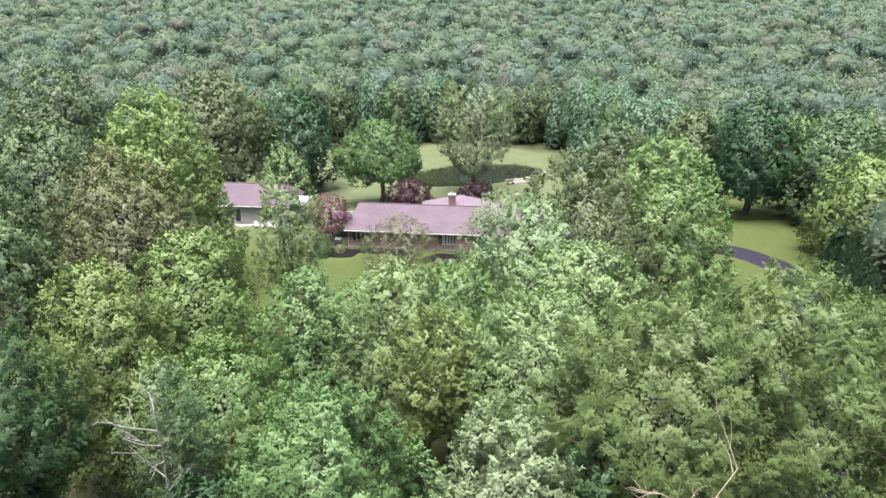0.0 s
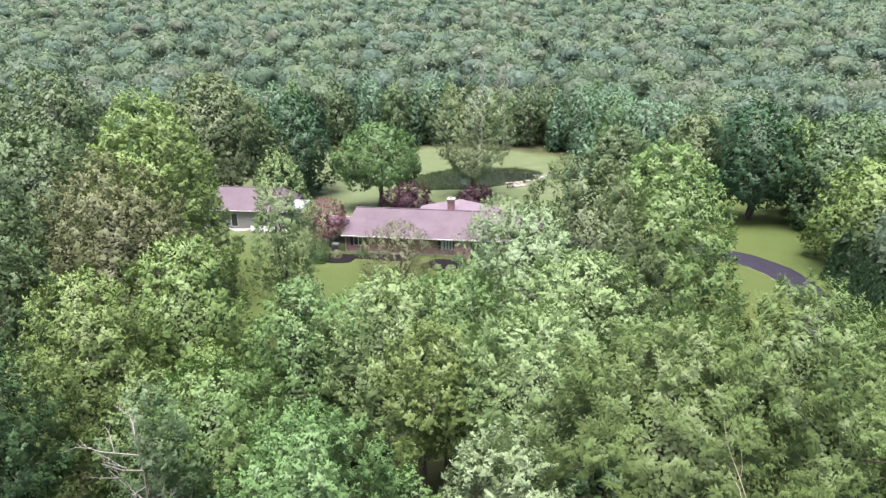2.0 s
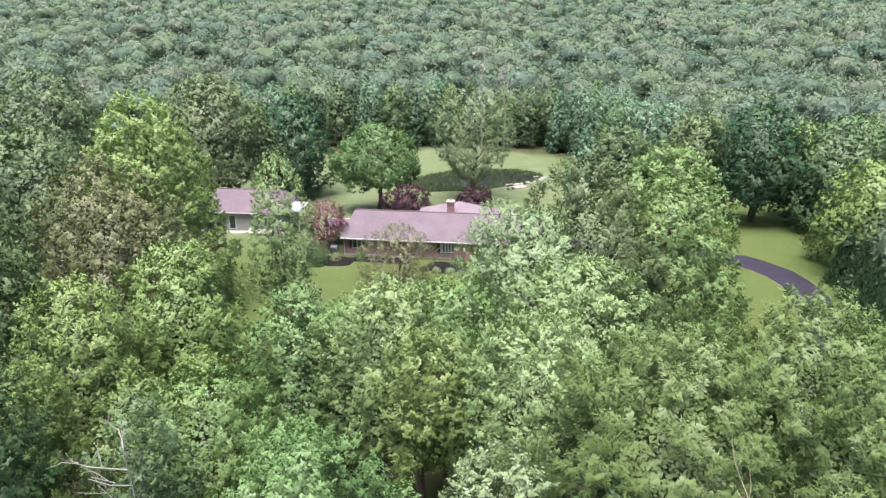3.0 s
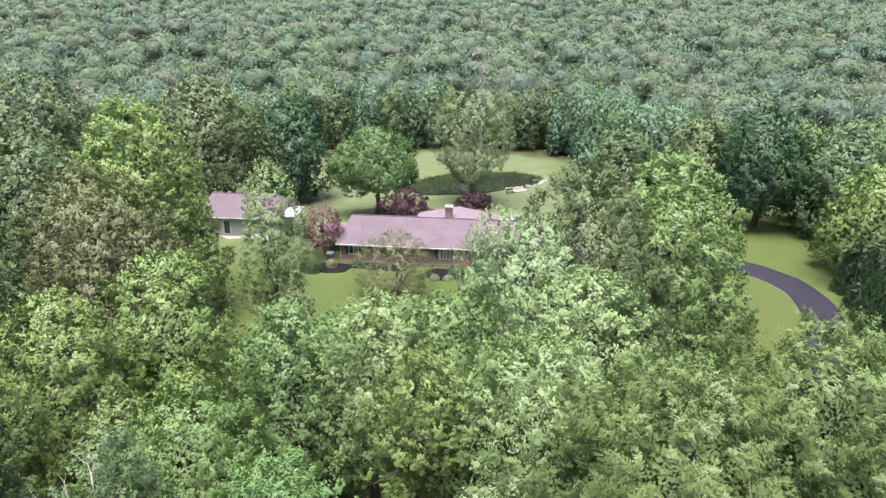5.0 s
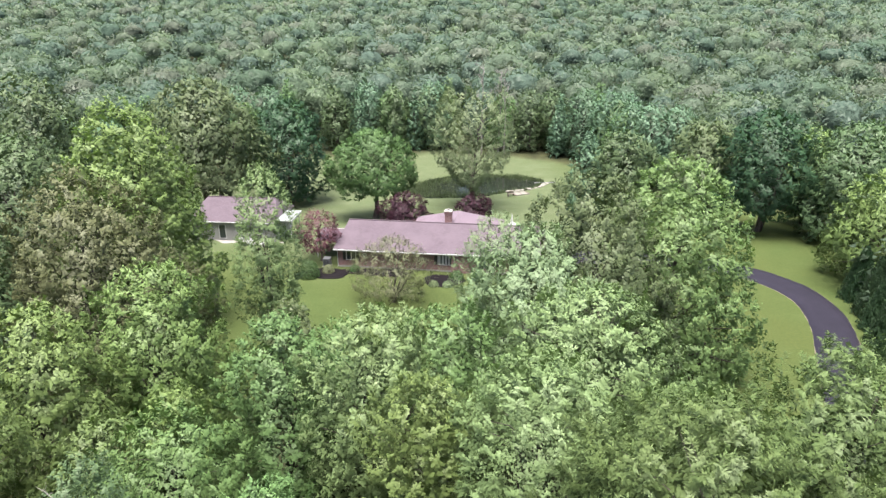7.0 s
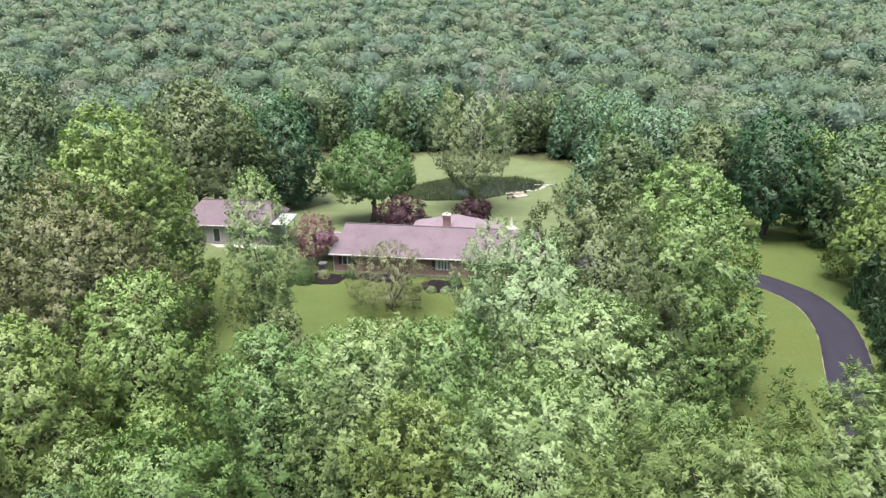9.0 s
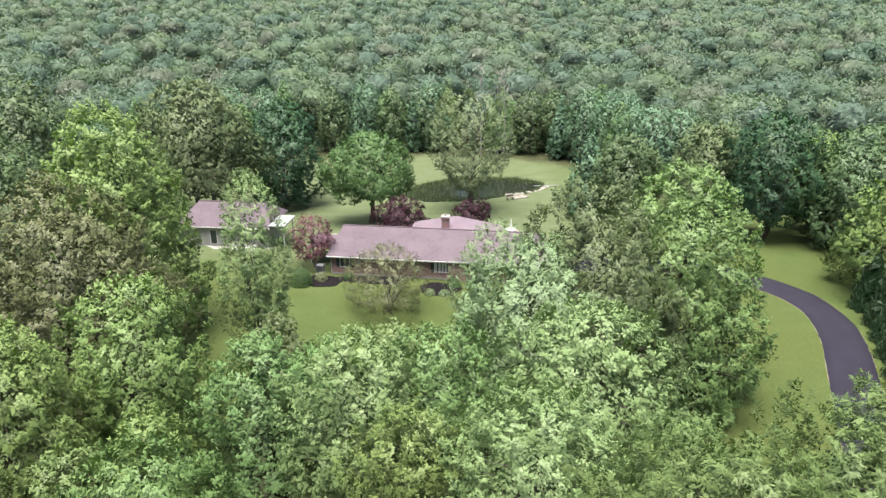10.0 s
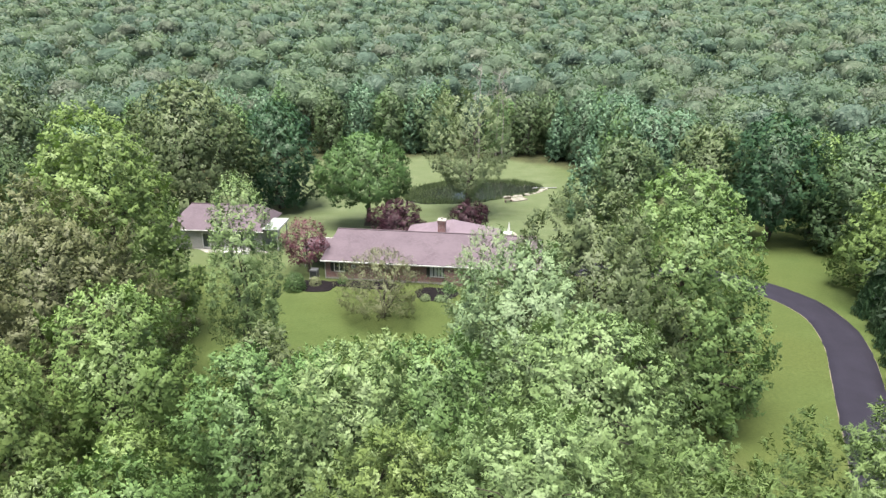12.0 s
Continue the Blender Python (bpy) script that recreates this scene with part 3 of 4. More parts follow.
def solid(faces, thick=0.0):
    """A bmesh from polygons given as corner lists, with a plan for courses and bricks laid on each face; thick: its depth, downwards from the face."""
    bm = bmesh.new()
    for face in faces:
        bm.faces.new([bm.verts.new(c) for c in face])
    bmesh.ops.remove_doubles(bm, verts=bm.verts, dist=0.001)
    if thick:
        made = bmesh.ops.extrude_face_region(bm, geom=bm.faces[:])
        bmesh.ops.translate(bm, vec=(0, 0, -thick), verts=[v for v in made["geom"] if isinstance(v, bmesh.types.BMVert)])
    bmesh.ops.recalc_face_normals(bm, faces=bm.faces)
    flat_plan(bm)
    return bm


def flat_plan(bm):
    layer = bm.loops.layers.uv.new("roof")
    bm.normal_update()
    for f in bm.faces:
        n = f.normal
        along = Vector((0, 0, 1)).cross(n)
        along = along.normalized() if along.length > 0.05 else Vector((1, 0, 0))
        up = n.cross(along)
        for l in f.loops:
            l[layer].uv = (l.vert.co.dot(along), l.vert.co.dot(up))


def block(x0, x1, y0, y1, z0, z1, bevel=0.0):
    bm = bmesh.new()
    bmesh.ops.create_cube(bm, size=1)
    bmesh.ops.transform(bm, matrix=Matrix.Translation(((x0 + x1) / 2, (y0 + y1) / 2, (z0 + z1) / 2)) @ Matrix.Diagonal((x1 - x0, y1 - y0, z1 - z0, 1)), verts=bm.verts)
    if bevel:
        bmesh.ops.bevel(bm, geom=bm.edges[:], offset=bevel, segments=2, affect="EDGES")
    flat_plan(bm)
    return bm


def pillar(x, y, z0, z1, r0, r1, sides=12):
    bm = bmesh.new()
    bmesh.ops.create_cone(bm, cap_ends=True, segments=sides, radius1=r0, radius2=r1, depth=z1 - z0, matrix=Matrix.Translation((x, y, (z0 + z1) / 2)))
    return bm


def wall_with_holes(x0, x1, z0, z1, y0, y1, holes):
    """A wall in the xz plane, y0 its outer face; holes as (x0, x1, z0, z1), side by side."""
    bm = bmesh.new()
    spans, last = [], x0
    for a, b, c, d in sorted(holes):
        spans += [(last, a, z0, z1), (a, b, z0, c), (a, b, d, z1)]
        last = b
    spans.append((last, x1, z0, z1))
    for a, b, c, d in spans:
        if b - a > 0.01 and d - c > 0.01:
            bmesh.ops.create_cube(bm, size=1, matrix=Matrix.Translation(((a + b) / 2, (y0 + y1) / 2, (c + d) / 2)) @ Matrix.Diagonal((b - a, y1 - y0, d - c, 1)))
    flat_plan(bm)
    return bm


def window(owner, x0, x1, z0, z1, y, bars=1, shutters=True, curtain=False):
    """A white sash window set in its hole, with panes and black shutters."""
    w = part("window", block(x0 - 0.06, x1 + 0.06, y - 0.05, y + 0.02, z1, z1 + 0.07), TRIM, owner)
    part("sill", block(x0 - 0.1, x1 + 0.1, y - 0.1, y + 0.05, z0 - 0.06, z0), TRIM, w)
    for a, b in ((x0 - 0.06, x0 + 0.04), (x1 - 0.04, x1 + 0.06)):
        part("jamb", block(a, b, y - 0.05, y + 0.03, z0, z1), TRIM, w)
    step = (x1 - x0) / (bars + 1)
    for i in range(bars + 1):
        part("pane", block(x0 + step * i + 0.04, x0 + step * (i + 1) - 0.04, y + 0.035, y + 0.05, z0 + 0.03, z1 - 0.03), GLASS, w)
    for i in range(1, bars + 1):
        part("mullion", block(x0 + step * i - 0.04, x0 + step * i + 0.04, y - 0.03, y + 0.03, z0, z1), TRIM, w)
    if curtain:
        k = max(2, int((x1 - x0) / 0.35))
        for i in range(k):
            a = x0 + 0.05 + i * (x1 - x0 - 0.1) / k
            part("curtain", block(a, a + (x1 - x0) / k * 0.62, y + 0.022, y + 0.032, z0 + 0.05, z1 - 0.04), WHITE, w, "white net curtain")
    if shutters:
        for a, b in ((x0 - 0.48, x0 - 0.08), (x1 + 0.08, x1 + 0.48)):
            s = part("shutter", block(a, b, y - 0.06, y - 0.02, z0 - 0.03, z1 + 0.05), BLACK, owner, "black louvred shutter")
            for q in np.arange(z0 + 0.08, z1 - 0.05, 0.17):
                part("louvre", block(a + 0.05, b - 0.05, y - 0.075, y - 0.055, float(q), float(q) + 0.09), BLACK, s)


# ---- the house: a long low brick house with a wing behind ----
def build_house():
    h = thing("house", (-13.36, 86.5, 0, 0, 0, -7.0), "long single-storey red brick house with a mauve-brown shingle roof", "house")
    L, EAVE, RIDGE, D = 26.6, 2.62, 4.92, 5.0
    holes = [(1.55, 2.75, 1.05, 2.15), (13.3, 15.4, 0.95, 2.15), (18.6, 20.4, 0.95, 2.15)]
    part("front_wall", wall_with_holes(0.45, L - 0.45, -0.3, EAVE - 0.1, 0.5, 0.75, holes), BRICK, h)
    part("back_wall", block(0.45, L - 0.45, 2 * D - 0.75, 2 * D - 0.5, -0.3, EAVE - 0.1), BRICK, h)
    for x, inset in ((0.45, 0.0), (L - 0.7, 0.0)):
        part("end_wall", block(x, x + 0.25, 0.752, 2 * D - 0.752, -0.3, EAVE - 0.1), BRICK, h)
    part("foundation", block(0.42, L - 0.42, 0.47, 0.497, -0.4, 0.22), CONCRETE, h)
    part("soffit", block(0.3, L - 0.3, 0.05, 2 * D - 0.05, EAVE - 0.1, EAVE - 0.06), TRIM, h)
    window(h, 1.55, 2.75, 1.05, 2.15, 0.52, 1)
    window(h, 13.3, 15.4, 0.95, 2.15, 0.52, 2, True, True)
    window(h, 18.6, 20.4, 0.95, 2.15, 0.52, 1)
    # main roof: two slopes and two steep ends
    a, b, c, d = (0, 0, EAVE), (L, 0, EAVE), (L, 2 * D, EAVE), (0, 2 * D, EAVE)
    e, f = (0.95, D, RIDGE), (L - 0.95, D, RIDGE)
    roof = part("roof", solid([(a, b, f, e), (c, d, e, f), (d, a, e), (b, c, f)], 0.1), SHINGLE, h, "mauve-brown asphalt shingles, slightly faded")
    cap = tube([(0.95, D, RIDGE + 0.01), (L / 2, D, RIDGE + 0.01), (L - 0.95, D, RIDGE + 0.01)], [0.09, 0.09, 0.09], 6)
    part("ridge_cap", cap, SHINGLE, roof)
    # gutter: one run lower to the step in the wall, one behind it
    for x0, x1, z in ((-0.02, 14.9, EAVE - 0.02), (14.95, L + 0.02, EAVE)):
        g = part("gutter", block(x0, x1, -0.16, -0.03, z - 0.15, z - 0.02, 0.02), TRIM, h, "white eaves gutter")
        part("fascia", block(x0, x1, -0.02, 0.02, z - 0.24, z - 0.1), TRIM, g)
    part("downpipe", tube([(0.25, 0.0, EAVE - 0.2), (0.42, 0.4, EAVE - 0.45), (0.42, 0.42, 0.05)], [0.045] * 3, 6), TRIM, h)
    # step in the front wall
    part("bay_wall", block(15.0, 17.2, 0.2, 0.496, -0.3, EAVE - 0.12), BRICK, h)
    part("wreath", wreath(3.9, 1.75, 0.44), WHITE, h, "white wreath on the wall")
    # wing behind, its ridge square to the main one
    x, half, y1, top = 14.8, 6.2, 14.2, 4.75
    part("wing_wall", block(x - half + 0.5, x + half - 0.5, 2 * D - 0.499, y1 - 0.4, -0.3, EAVE - 0.1), BRICK, h)
    p, q, r = (x, D + 0.3, top), (x - half, D + 0.3, EAVE), (x + half, D + 0.3, EAVE)
    s, t, u = (x, y1 - 3.2, top), (x - half, y1, EAVE), (x + half, y1, EAVE)
    part("wing_roof", solid([(q, p, s, t), (p, r, u, s), (t, s, u)], 0.1), PALE_SHINGLE, h, "paler mauve shingles")
    ch = part("chimney", chimney_stack(13.9, D + 1.55, 3.9, 6.05, 0.46), BRICK, h, "square brick chimney")
    part("chimney_cap", block(13.9 - 0.54, 13.9 + 0.54, D + 1.01, D + 2.09, 6.05, 6.17, 0.02), CONCRETE, ch)
    part("flue", pillar(13.9, D + 1.55, 6.171, 6.4, 0.16, 0.14), CONCRETE, ch)
    # low roof of the side porch
    part("porch_roof", solid([((-3.4, 3.4, 2.35), (0.5, 3.4, 2.5), (0.5, 7.0, 2.9), (-3.4, 7.0, 2.75))], 0.1), SHINGLE, h)
    part("porch_fascia", block(-3.44, 0.4, 7.01, 7.08, 2.62, 2.86), TRIM, h)
    for px, py in ((-3.2, 3.6), (-3.2, 6.8), (-0.3, 3.6)):
        part("porch_post", block(px - 0.06, px + 0.06, py - 0.06, py + 0.06, -0.2, 2.32), TRIM, h)


def wreath(x, z, y):
    bm = bmesh.new()
    for i in range(14):
        w = i / 14 * 2 * math.pi
        bmesh.ops.create_icosphere(bm, subdivisions=1, radius=0.07, matrix=Matrix.Translation((x + 0.2 * math.cos(w), y, z + 0.2 * math.sin(w))))
    return bm


def chimney_stack(x, y, z0, z1, half):
    """A brick shaft with a corbelled head."""
    bm = bmesh.new()
    for k, (a, b, c) in enumerate(((z0, z1 - 0.3, half), (z1 - 0.3, z1 - 0.15, half + 0.04), (z1 - 0.15, z1, half + 0.08))):
        bmesh.ops.create_cube(bm, size=1, matrix=Matrix.Translation((x, y, (a + b) / 2)) @ Matrix.Diagonal((2 * c, 2 * c, b - a, 1)))
    flat_plan(bm)
    return bm


build_house()


# ---- the garage beside the trees ----
def build_garage():
    g = thing("garage", (-35.9, 97.0, float(lawn_z(-30, 97)), 0, 0, -5.0), "grey-sided detached garage with a mauve-brown hipped roof", "garage")
    L, W, EAVE, RIDGE = 13.4, 8.2, 2.95, 5.2
    part("front_wall", wall_with_holes(0.4, L - 0.4, -0.3, EAVE - 0.08, 0.4, 0.6, [(4.75, 5.7, 0.35, 2.3), (9.0, 10.5, 1.0, 2.1)]), SIDING, g)
    part("back_wall", block(0.4, L - 0.4, W - 0.6, W - 0.4, -0.3, EAVE - 0.08), SIDING, g)
    for x in (0.4, L - 0.6):
        part("end_wall", block(x, x + 0.2, 0.602, W - 0.602, -0.3, EAVE - 0.08), SIDING, g)
    for k in range(13):
        z = k * 0.22 - 0.18
        for x0, x1 in ((0.39, L - 0.39),) if z < 0.3 or z > 2.32 else ((0.39, 4.6), (5.85, L - 0.39)) if z < 0.9 or z > 2.15 else ((0.39, 4.6), (5.85, 8.85), (10.65, L - 0.39)):
            part("board", block(x0, x1, 0.38, 0.399, z, z + 0.03), SIDING, g)
    part("soffit", block(0.1, L - 0.1, 0.1, W - 0.1, EAVE - 0.08, EAVE - 0.05), TRIM, g)
    window(g, 4.75, 5.7, 0.35, 2.3, 0.42, 0, False)
    window(g, 9.0, 10.5, 1.0, 2.1, 0.42, 1, False)
    a, b, c, d = (0, 0, EAVE), (L, 0, EAVE), (L, W, EAVE), (0, W, EAVE)
    e, f = (1.9, W / 2 + 0.4, RIDGE), (L - 1.5, W / 2 + 0.4, RIDGE)
    roof = part("roof", solid([(a, b, f, e), (c, d, e, f), (d, a, e), (b, c, f)], 0.1), SHINGLE, g, "mauve-brown asphalt shingles")
    part("ridge_cap", tube([(1.9, W / 2 + 0.4, RIDGE + 0.01), (L / 2, W / 2 + 0.4, RIDGE + 0.01), (L - 1.5, W / 2 + 0.4, RIDGE + 0.01)], [0.09] * 3, 6), SHINGLE, roof)
    part("gutter", block(-0.02, L + 0.02, -0.14, -0.02, EAVE - 0.15, EAVE - 0.03, 0.02), TRIM, g)
    part("slab", block(0.2, L + 2.0, -1.3, 0.38, -0.3, 0.06), CONCRETE, g)
    # open white lean-to at the end
    for x, y in ((L + 1.7, 0.6), (L + 1.7, 4.6)):
        part("post", block(x - 0.07, x + 0.07, y - 0.07, y + 0.07, -0.3, 2.95), TRIM, g)
    for y in (0.6, 4.6):
        part("beam", block(L - 0.3, L + 1.95, y - 0.08, y + 0.08, 2.951, 3.15), TRIM, g)
    for k in range(3):
        x = L + 0.25 + k * 0.6
        part("rafter", block(x - 0.03, x + 0.03, 0.2, 5.0, 3.151, 3.22), TRIM, g)
    part("fascia", block(L + 1.96, L + 2.0, 0.1, 5.1, 3.0, 3.26), TRIM, g)
    part("lean_to_roof", block(L - 0.2, L + 1.958, 0.1, 5.1, 3.221, 3.25), plain("clouded_roof_sheet", (0.2, 0.22, 0.205), 0.4, grain=4.0), g, "clouded pale roof sheet")


build_garage()


# ---- small things round the house ----
def garden_chair():
    """White garden chair: seat, back of upright slats, arms, legs."""
    c = thing("garden_chair", (-27.4, 94.7, float(lawn_z(-27.4, 94.7)), 0, 0, 20), "white painted garden chair on the garage terrace", "chair", "white chairs by the garage")
    part("seat", block(-0.3, 0.3, -0.28, 0.28, 0.38, 0.42, 0.01), WHITE, c)
    for k in range(5):
        x = -0.24 + 0.12 * k
        part("back_slat", solid([((x - 0.045, 0.26, 0.40), (x + 0.045, 0.26, 0.40), (x + 0.045, 0.45, 1.0 - abs(k - 2) * 0.04), (x - 0.045, 0.45, 1.0 - abs(k - 2) * 0.04))], 0.025), WHITE, c)
    for s in (-0.32, 0.32):
        part("arm", block(s - 0.05, s + 0.05, -0.3, 0.34, 0.6, 0.63, 0.01), WHITE, c)
        for y in (-0.26, 0.24):
            part("leg", block(s - 0.03, s + 0.03, y - 0.03, y + 0.03, 0, 0.599), WHITE, c)
    return c


chair = garden_chair()
for x, y, a in ((-26.4, 94.5, -15), (-25.5, 94.6, 30), (-24.6, 94.2, -25)):
    copy_thing(chair, pose(x, y, float(lawn_z(x, y)), 0, 0, a))


def bed(x, y, rx, ry, turn, label):
    """A mulched bed: a low mound with an uneven rim."""
    bm = bmesh.new()
    mid = bm.verts.new((0, 0, 0.16))
    rings = []
    for s, z in ((0.6, 0.13), (0.95, 0.06), (1.0, -0.12)):
        ring = []
        for i in range(36):
            w = i / 36 * 2 * math.pi
            k = s * (1 + 0.06 * math.sin(3 * w + x) + 0.04 * math.sin(7 * w))
            ring.append(bm.verts.new((rx * k * math.cos(w), ry * k * math.sin(w), z)))
        rings.append(ring)
    for i in range(36):
        j = (i + 1) % 36
        bm.faces.new((mid, rings[0][i], rings[0][j]))
        for p, q in zip(rings, rings[1:]):
            bm.faces.new((p[i], q[i], q[j], p[j]))
    ob = part("flower_bed", bm, MULCH)
    ob.matrix_basis = pose(x, y, float(lawn_z(x, y)), 0, 0, turn)
    tagged(ob, label, "flower bed", kind="structure")


bed(-14.2, 84.6, 3.0, 1.7, -8, "dark mulched bed at the corner of the house")
bed(-8.0, 84.9, 4.5, 1.1, -7, "dark mulched bed along the house wall")
bed(0.6, 82.4, 2.6, 1.9, -7, "dark mulched bed before the house wall")


def bush(label, x, y, r, tall, leaf, leaves, seed, size=0.12):
    rng = np.random.default_rng(seed)
    ob = thing("bush", (x, y, float(lawn_z(x, y))), label, "bush")
    way = unit(rng.normal(size=(leaves, 3)) + np.array([0, 0, 0.3]))
    way[:, 2] = np.abs(way[:, 2])
    lump = 1 + 0.08 * np.sin(way[:, :1] * 7 + seed) * np.sin(way[:, 1:2] * 6) + rng.normal(0, 0.03, (leaves, 1))
    p = way * lump * rng.uniform(0.8, 1.0, (leaves, 1)) * np.array([r, r, tall])
    part("leaves", blades(p, unit(way + rng.normal(0, 0.35, way.shape)), size, rng, 0.7), LEAF[leaf], ob)
    stems = []
    for k in range(6):
        w = k * 1.05
        stems.append(tube([(0.05 * math.cos(w), 0.05 * math.sin(w), -0.1), (0.3 * r * math.cos(w), 0.3 * r * math.sin(w), 0.4 * tall), (0.6 * r * math.cos(w), 0.6 * r * math.sin(w), 0.75 * tall)], [0.03, 0.02, 0.008], 5))
    part("stems", joined(stems), BARK, ob)


bush("clipped round green bush in the mulch bed", -16.0, 83.7, 1.4, 2.1, "box", 3600, 61)
bush("small round brownish bush in the mulch bed", -13.8, 84.8, 0.8, 1.15, "crab", 1200, 62)
bush("low dark green bush at the house wall", -10.6, 85.4, 0.7, 0.9, "box", 1000, 63)
bush("low green bush at the house wall", 2.2, 83.0, 0.9, 1.2, "box", 1300, 64)
bush("low grey-green bush at the house wall", 5.0, 83.0, 1.0, 1.3, "mid", 1300, 65)
bush("dark green bush beside the fountain", 9.3, 104.4, 1.1, 1.2, "box", 1500, 68)
bush("white flowering bush at the bed's edge", -0.6, 80.9, 0.65, 0.7, "pale", 900, 66)
bush("white flowering low bush at the bed's edge", 1.1, 80.7, 0.7, 0.6, "pale", 900, 67)


def cooling_unit():
    u = thing("air_conditioner", (-14.35, 87.3, float(lawn_z(-14.3, 87.2)), 0, 0, -7), "grey metal outdoor air conditioner beside the house wall", "air conditioner")
    part("casing", block(-0.45, 0.45, -0.45, 0.45, 0.02, 1.0, 0.03), GREY_METAL, u)
    part("lid", block(-0.47, 0.47, -0.47, 0.47, 1.001, 1.07, 0.03), GREY_METAL, u)
    for k in range(6):
        part("grille", block(-0.4, 0.4, -0.47, -0.452, 0.12 + 0.14 * k, 0.18 + 0.14 * k), BLACK, u)
    part("plinth", block(-0.55, 0.55, -0.55, 0.55, -0.2, 0.019), CONCRETE, u)


cooling_unit()


def ornament():
    """A tapering white spire on a round tiered base."""
    o = thing("garden_ornament", (10.9, 104.0, float(lawn_z(10.9, 104.0))), "white tapering garden fountain on a round pale base", "fountain")
    part("rim", pillar(0, 0, -0.1, 0.45, 1.25, 1.2, 28), STONE, o)
    part("basin", pillar(0, 0, 0.451, 0.75, 0.55, 0.8, 24), WHITE, o)
    part("stem", pillar(0, 0, 0.751, 1.2, 0.3, 0.22, 16), WHITE, o)
    part("spire", pillar(0, 0, 1.201, 2.3, 0.2, 0.04, 12), WHITE, o)
    part("finial", pillar(0, 0, 2.301, 2.42, 0.07, 0.02, 10), WHITE, o)


ornament()


# ---- the pond and its banks ----
def water_material():
    m, nt, b = shader("still_pond_water")
    b.inputs["Base Color"].default_value = (0.012, 0.015, 0.011, 1)
    b.inputs["Roughness"].default_value = 0.07
    b.inputs["IOR"].default_value = 1.33
    bumped(nt, b, cloudy(nt, 1.4, 3.0), 0.08, 0.05)
    return m


def rim(k, n):
    """n points of the plan on the pond's rim, widened by k."""
    out = []
    for w in np.linspace(0, 2 * np.pi, n, endpoint=False):
        r = k * (1 + 0.07 * math.sin(2 * w + 1) + 0.05 * math.sin(3 * w + 2.2) + 0.02 * math.sin(7 * w))
        u, v = POND[2] * r * math.cos(w), POND[3] * r * math.sin(w)
        c, s = math.cos(POND[4]), math.sin(POND[4])
        out.append((POND[0] + u * c - v * s, POND[1] + u * s + v * c))
    return out


def build_pond():
    bm = bmesh.new()
    bm.faces.new([bm.verts.new((x, y, POND[5])) for x, y in rim(1.06, 96)])
    tagged(part("water", bm, water_material()), "dark still pond water reflecting the trees", "pond", kind="structure")
    rng = np.random.default_rng(8)
    # rushes: a belt in the shallows, thickest on the side away from the driveway
    stems = []
    for _ in range(9000):
        w = rng.uniform(0, 2 * np.pi)
        wide = 0.24 if math.cos(w - 3.3) > 0.2 else (0.14 if math.cos(w - 1.0) > 0.6 else 0.04)
        k = 1.02 - abs(rng.normal(0, wide))
        if wide < 0.1 and rng.uniform() < 0.7:
            continue
        r = k * (1 + 0.07 * math.sin(2 * w + 1) + 0.05 * math.sin(3 * w + 2.2))
        u, v = POND[2] * r * math.cos(w), POND[3] * r * math.sin(w)
        c, s = math.cos(POND[4]), math.sin(POND[4])
        stems.append((POND[0] + u * c - v * s, POND[1] + u * s + v * c))
    p = np.array(stems)
    z = np.maximum(lawn_z(p[:, 0], p[:, 1]), POND[5] - 0.3)
    tall = rng.uniform(0.35, 0.95, len(p))
    a = rng.uniform(0, 2 * np.pi, len(p))
    side = np.stack([np.cos(a), np.sin(a), np.zeros(len(p))], 1) * 0.075
    base = np.column_stack([p, z])
    tip = base + np.column_stack([rng.normal(0, 0.22, (len(p), 2)), tall])
    v = np.stack([base - side, base + side, tip], 1).reshape(-1, 3)
    tagged(part("rushes", (v, np.arange(len(v)).reshape(-1, 3)), LEAF["rush"]), "dark green rushes in the shallows of the pond", "rushes", kind="stuff")
    # pale stones along the near bank
    for k in range(18):
        w = -1.2 + 0.95 * k / 18 + rng.normal(0, 0.02)
        r = 1.07 + rng.normal(0, 0.02)
        r *= 1 + 0.07 * math.sin(2 * w + 1) + 0.05 * math.sin(3 * w + 2.2)
        u, v = POND[2] * r * math.cos(w), POND[3] * r * math.sin(w)
        c, s = math.cos(POND[4]), math.sin(POND[4])
        x, y = POND[0] + u * c - v * s, POND[1] + u * s + v * c
        bm = bmesh.new()
        bmesh.ops.create_icosphere(bm, subdivisions=2, radius=1)
        size = rng.uniform(0.25, 0.6)
        for q in bm.verts:
            q.co *= 1 + 0.25 * noise.noise(q.co * 1.7 + Vector((k, 0, 0)))
            q.co = Vector((q.co.x * size, q.co.y * size * 0.75, q.co.z * size * 0.42))
        st = part("boulder", bm, STONE)
        st.matrix_basis = pose(x, y, float(lawn_z(x, y)) + size * 0.18, 0, 0, float(rng.uniform(0, 360)))
        tagged(st, "pale rounded boulder on the pond's bank", "boulder", "boulders round the pond")


build_pond()


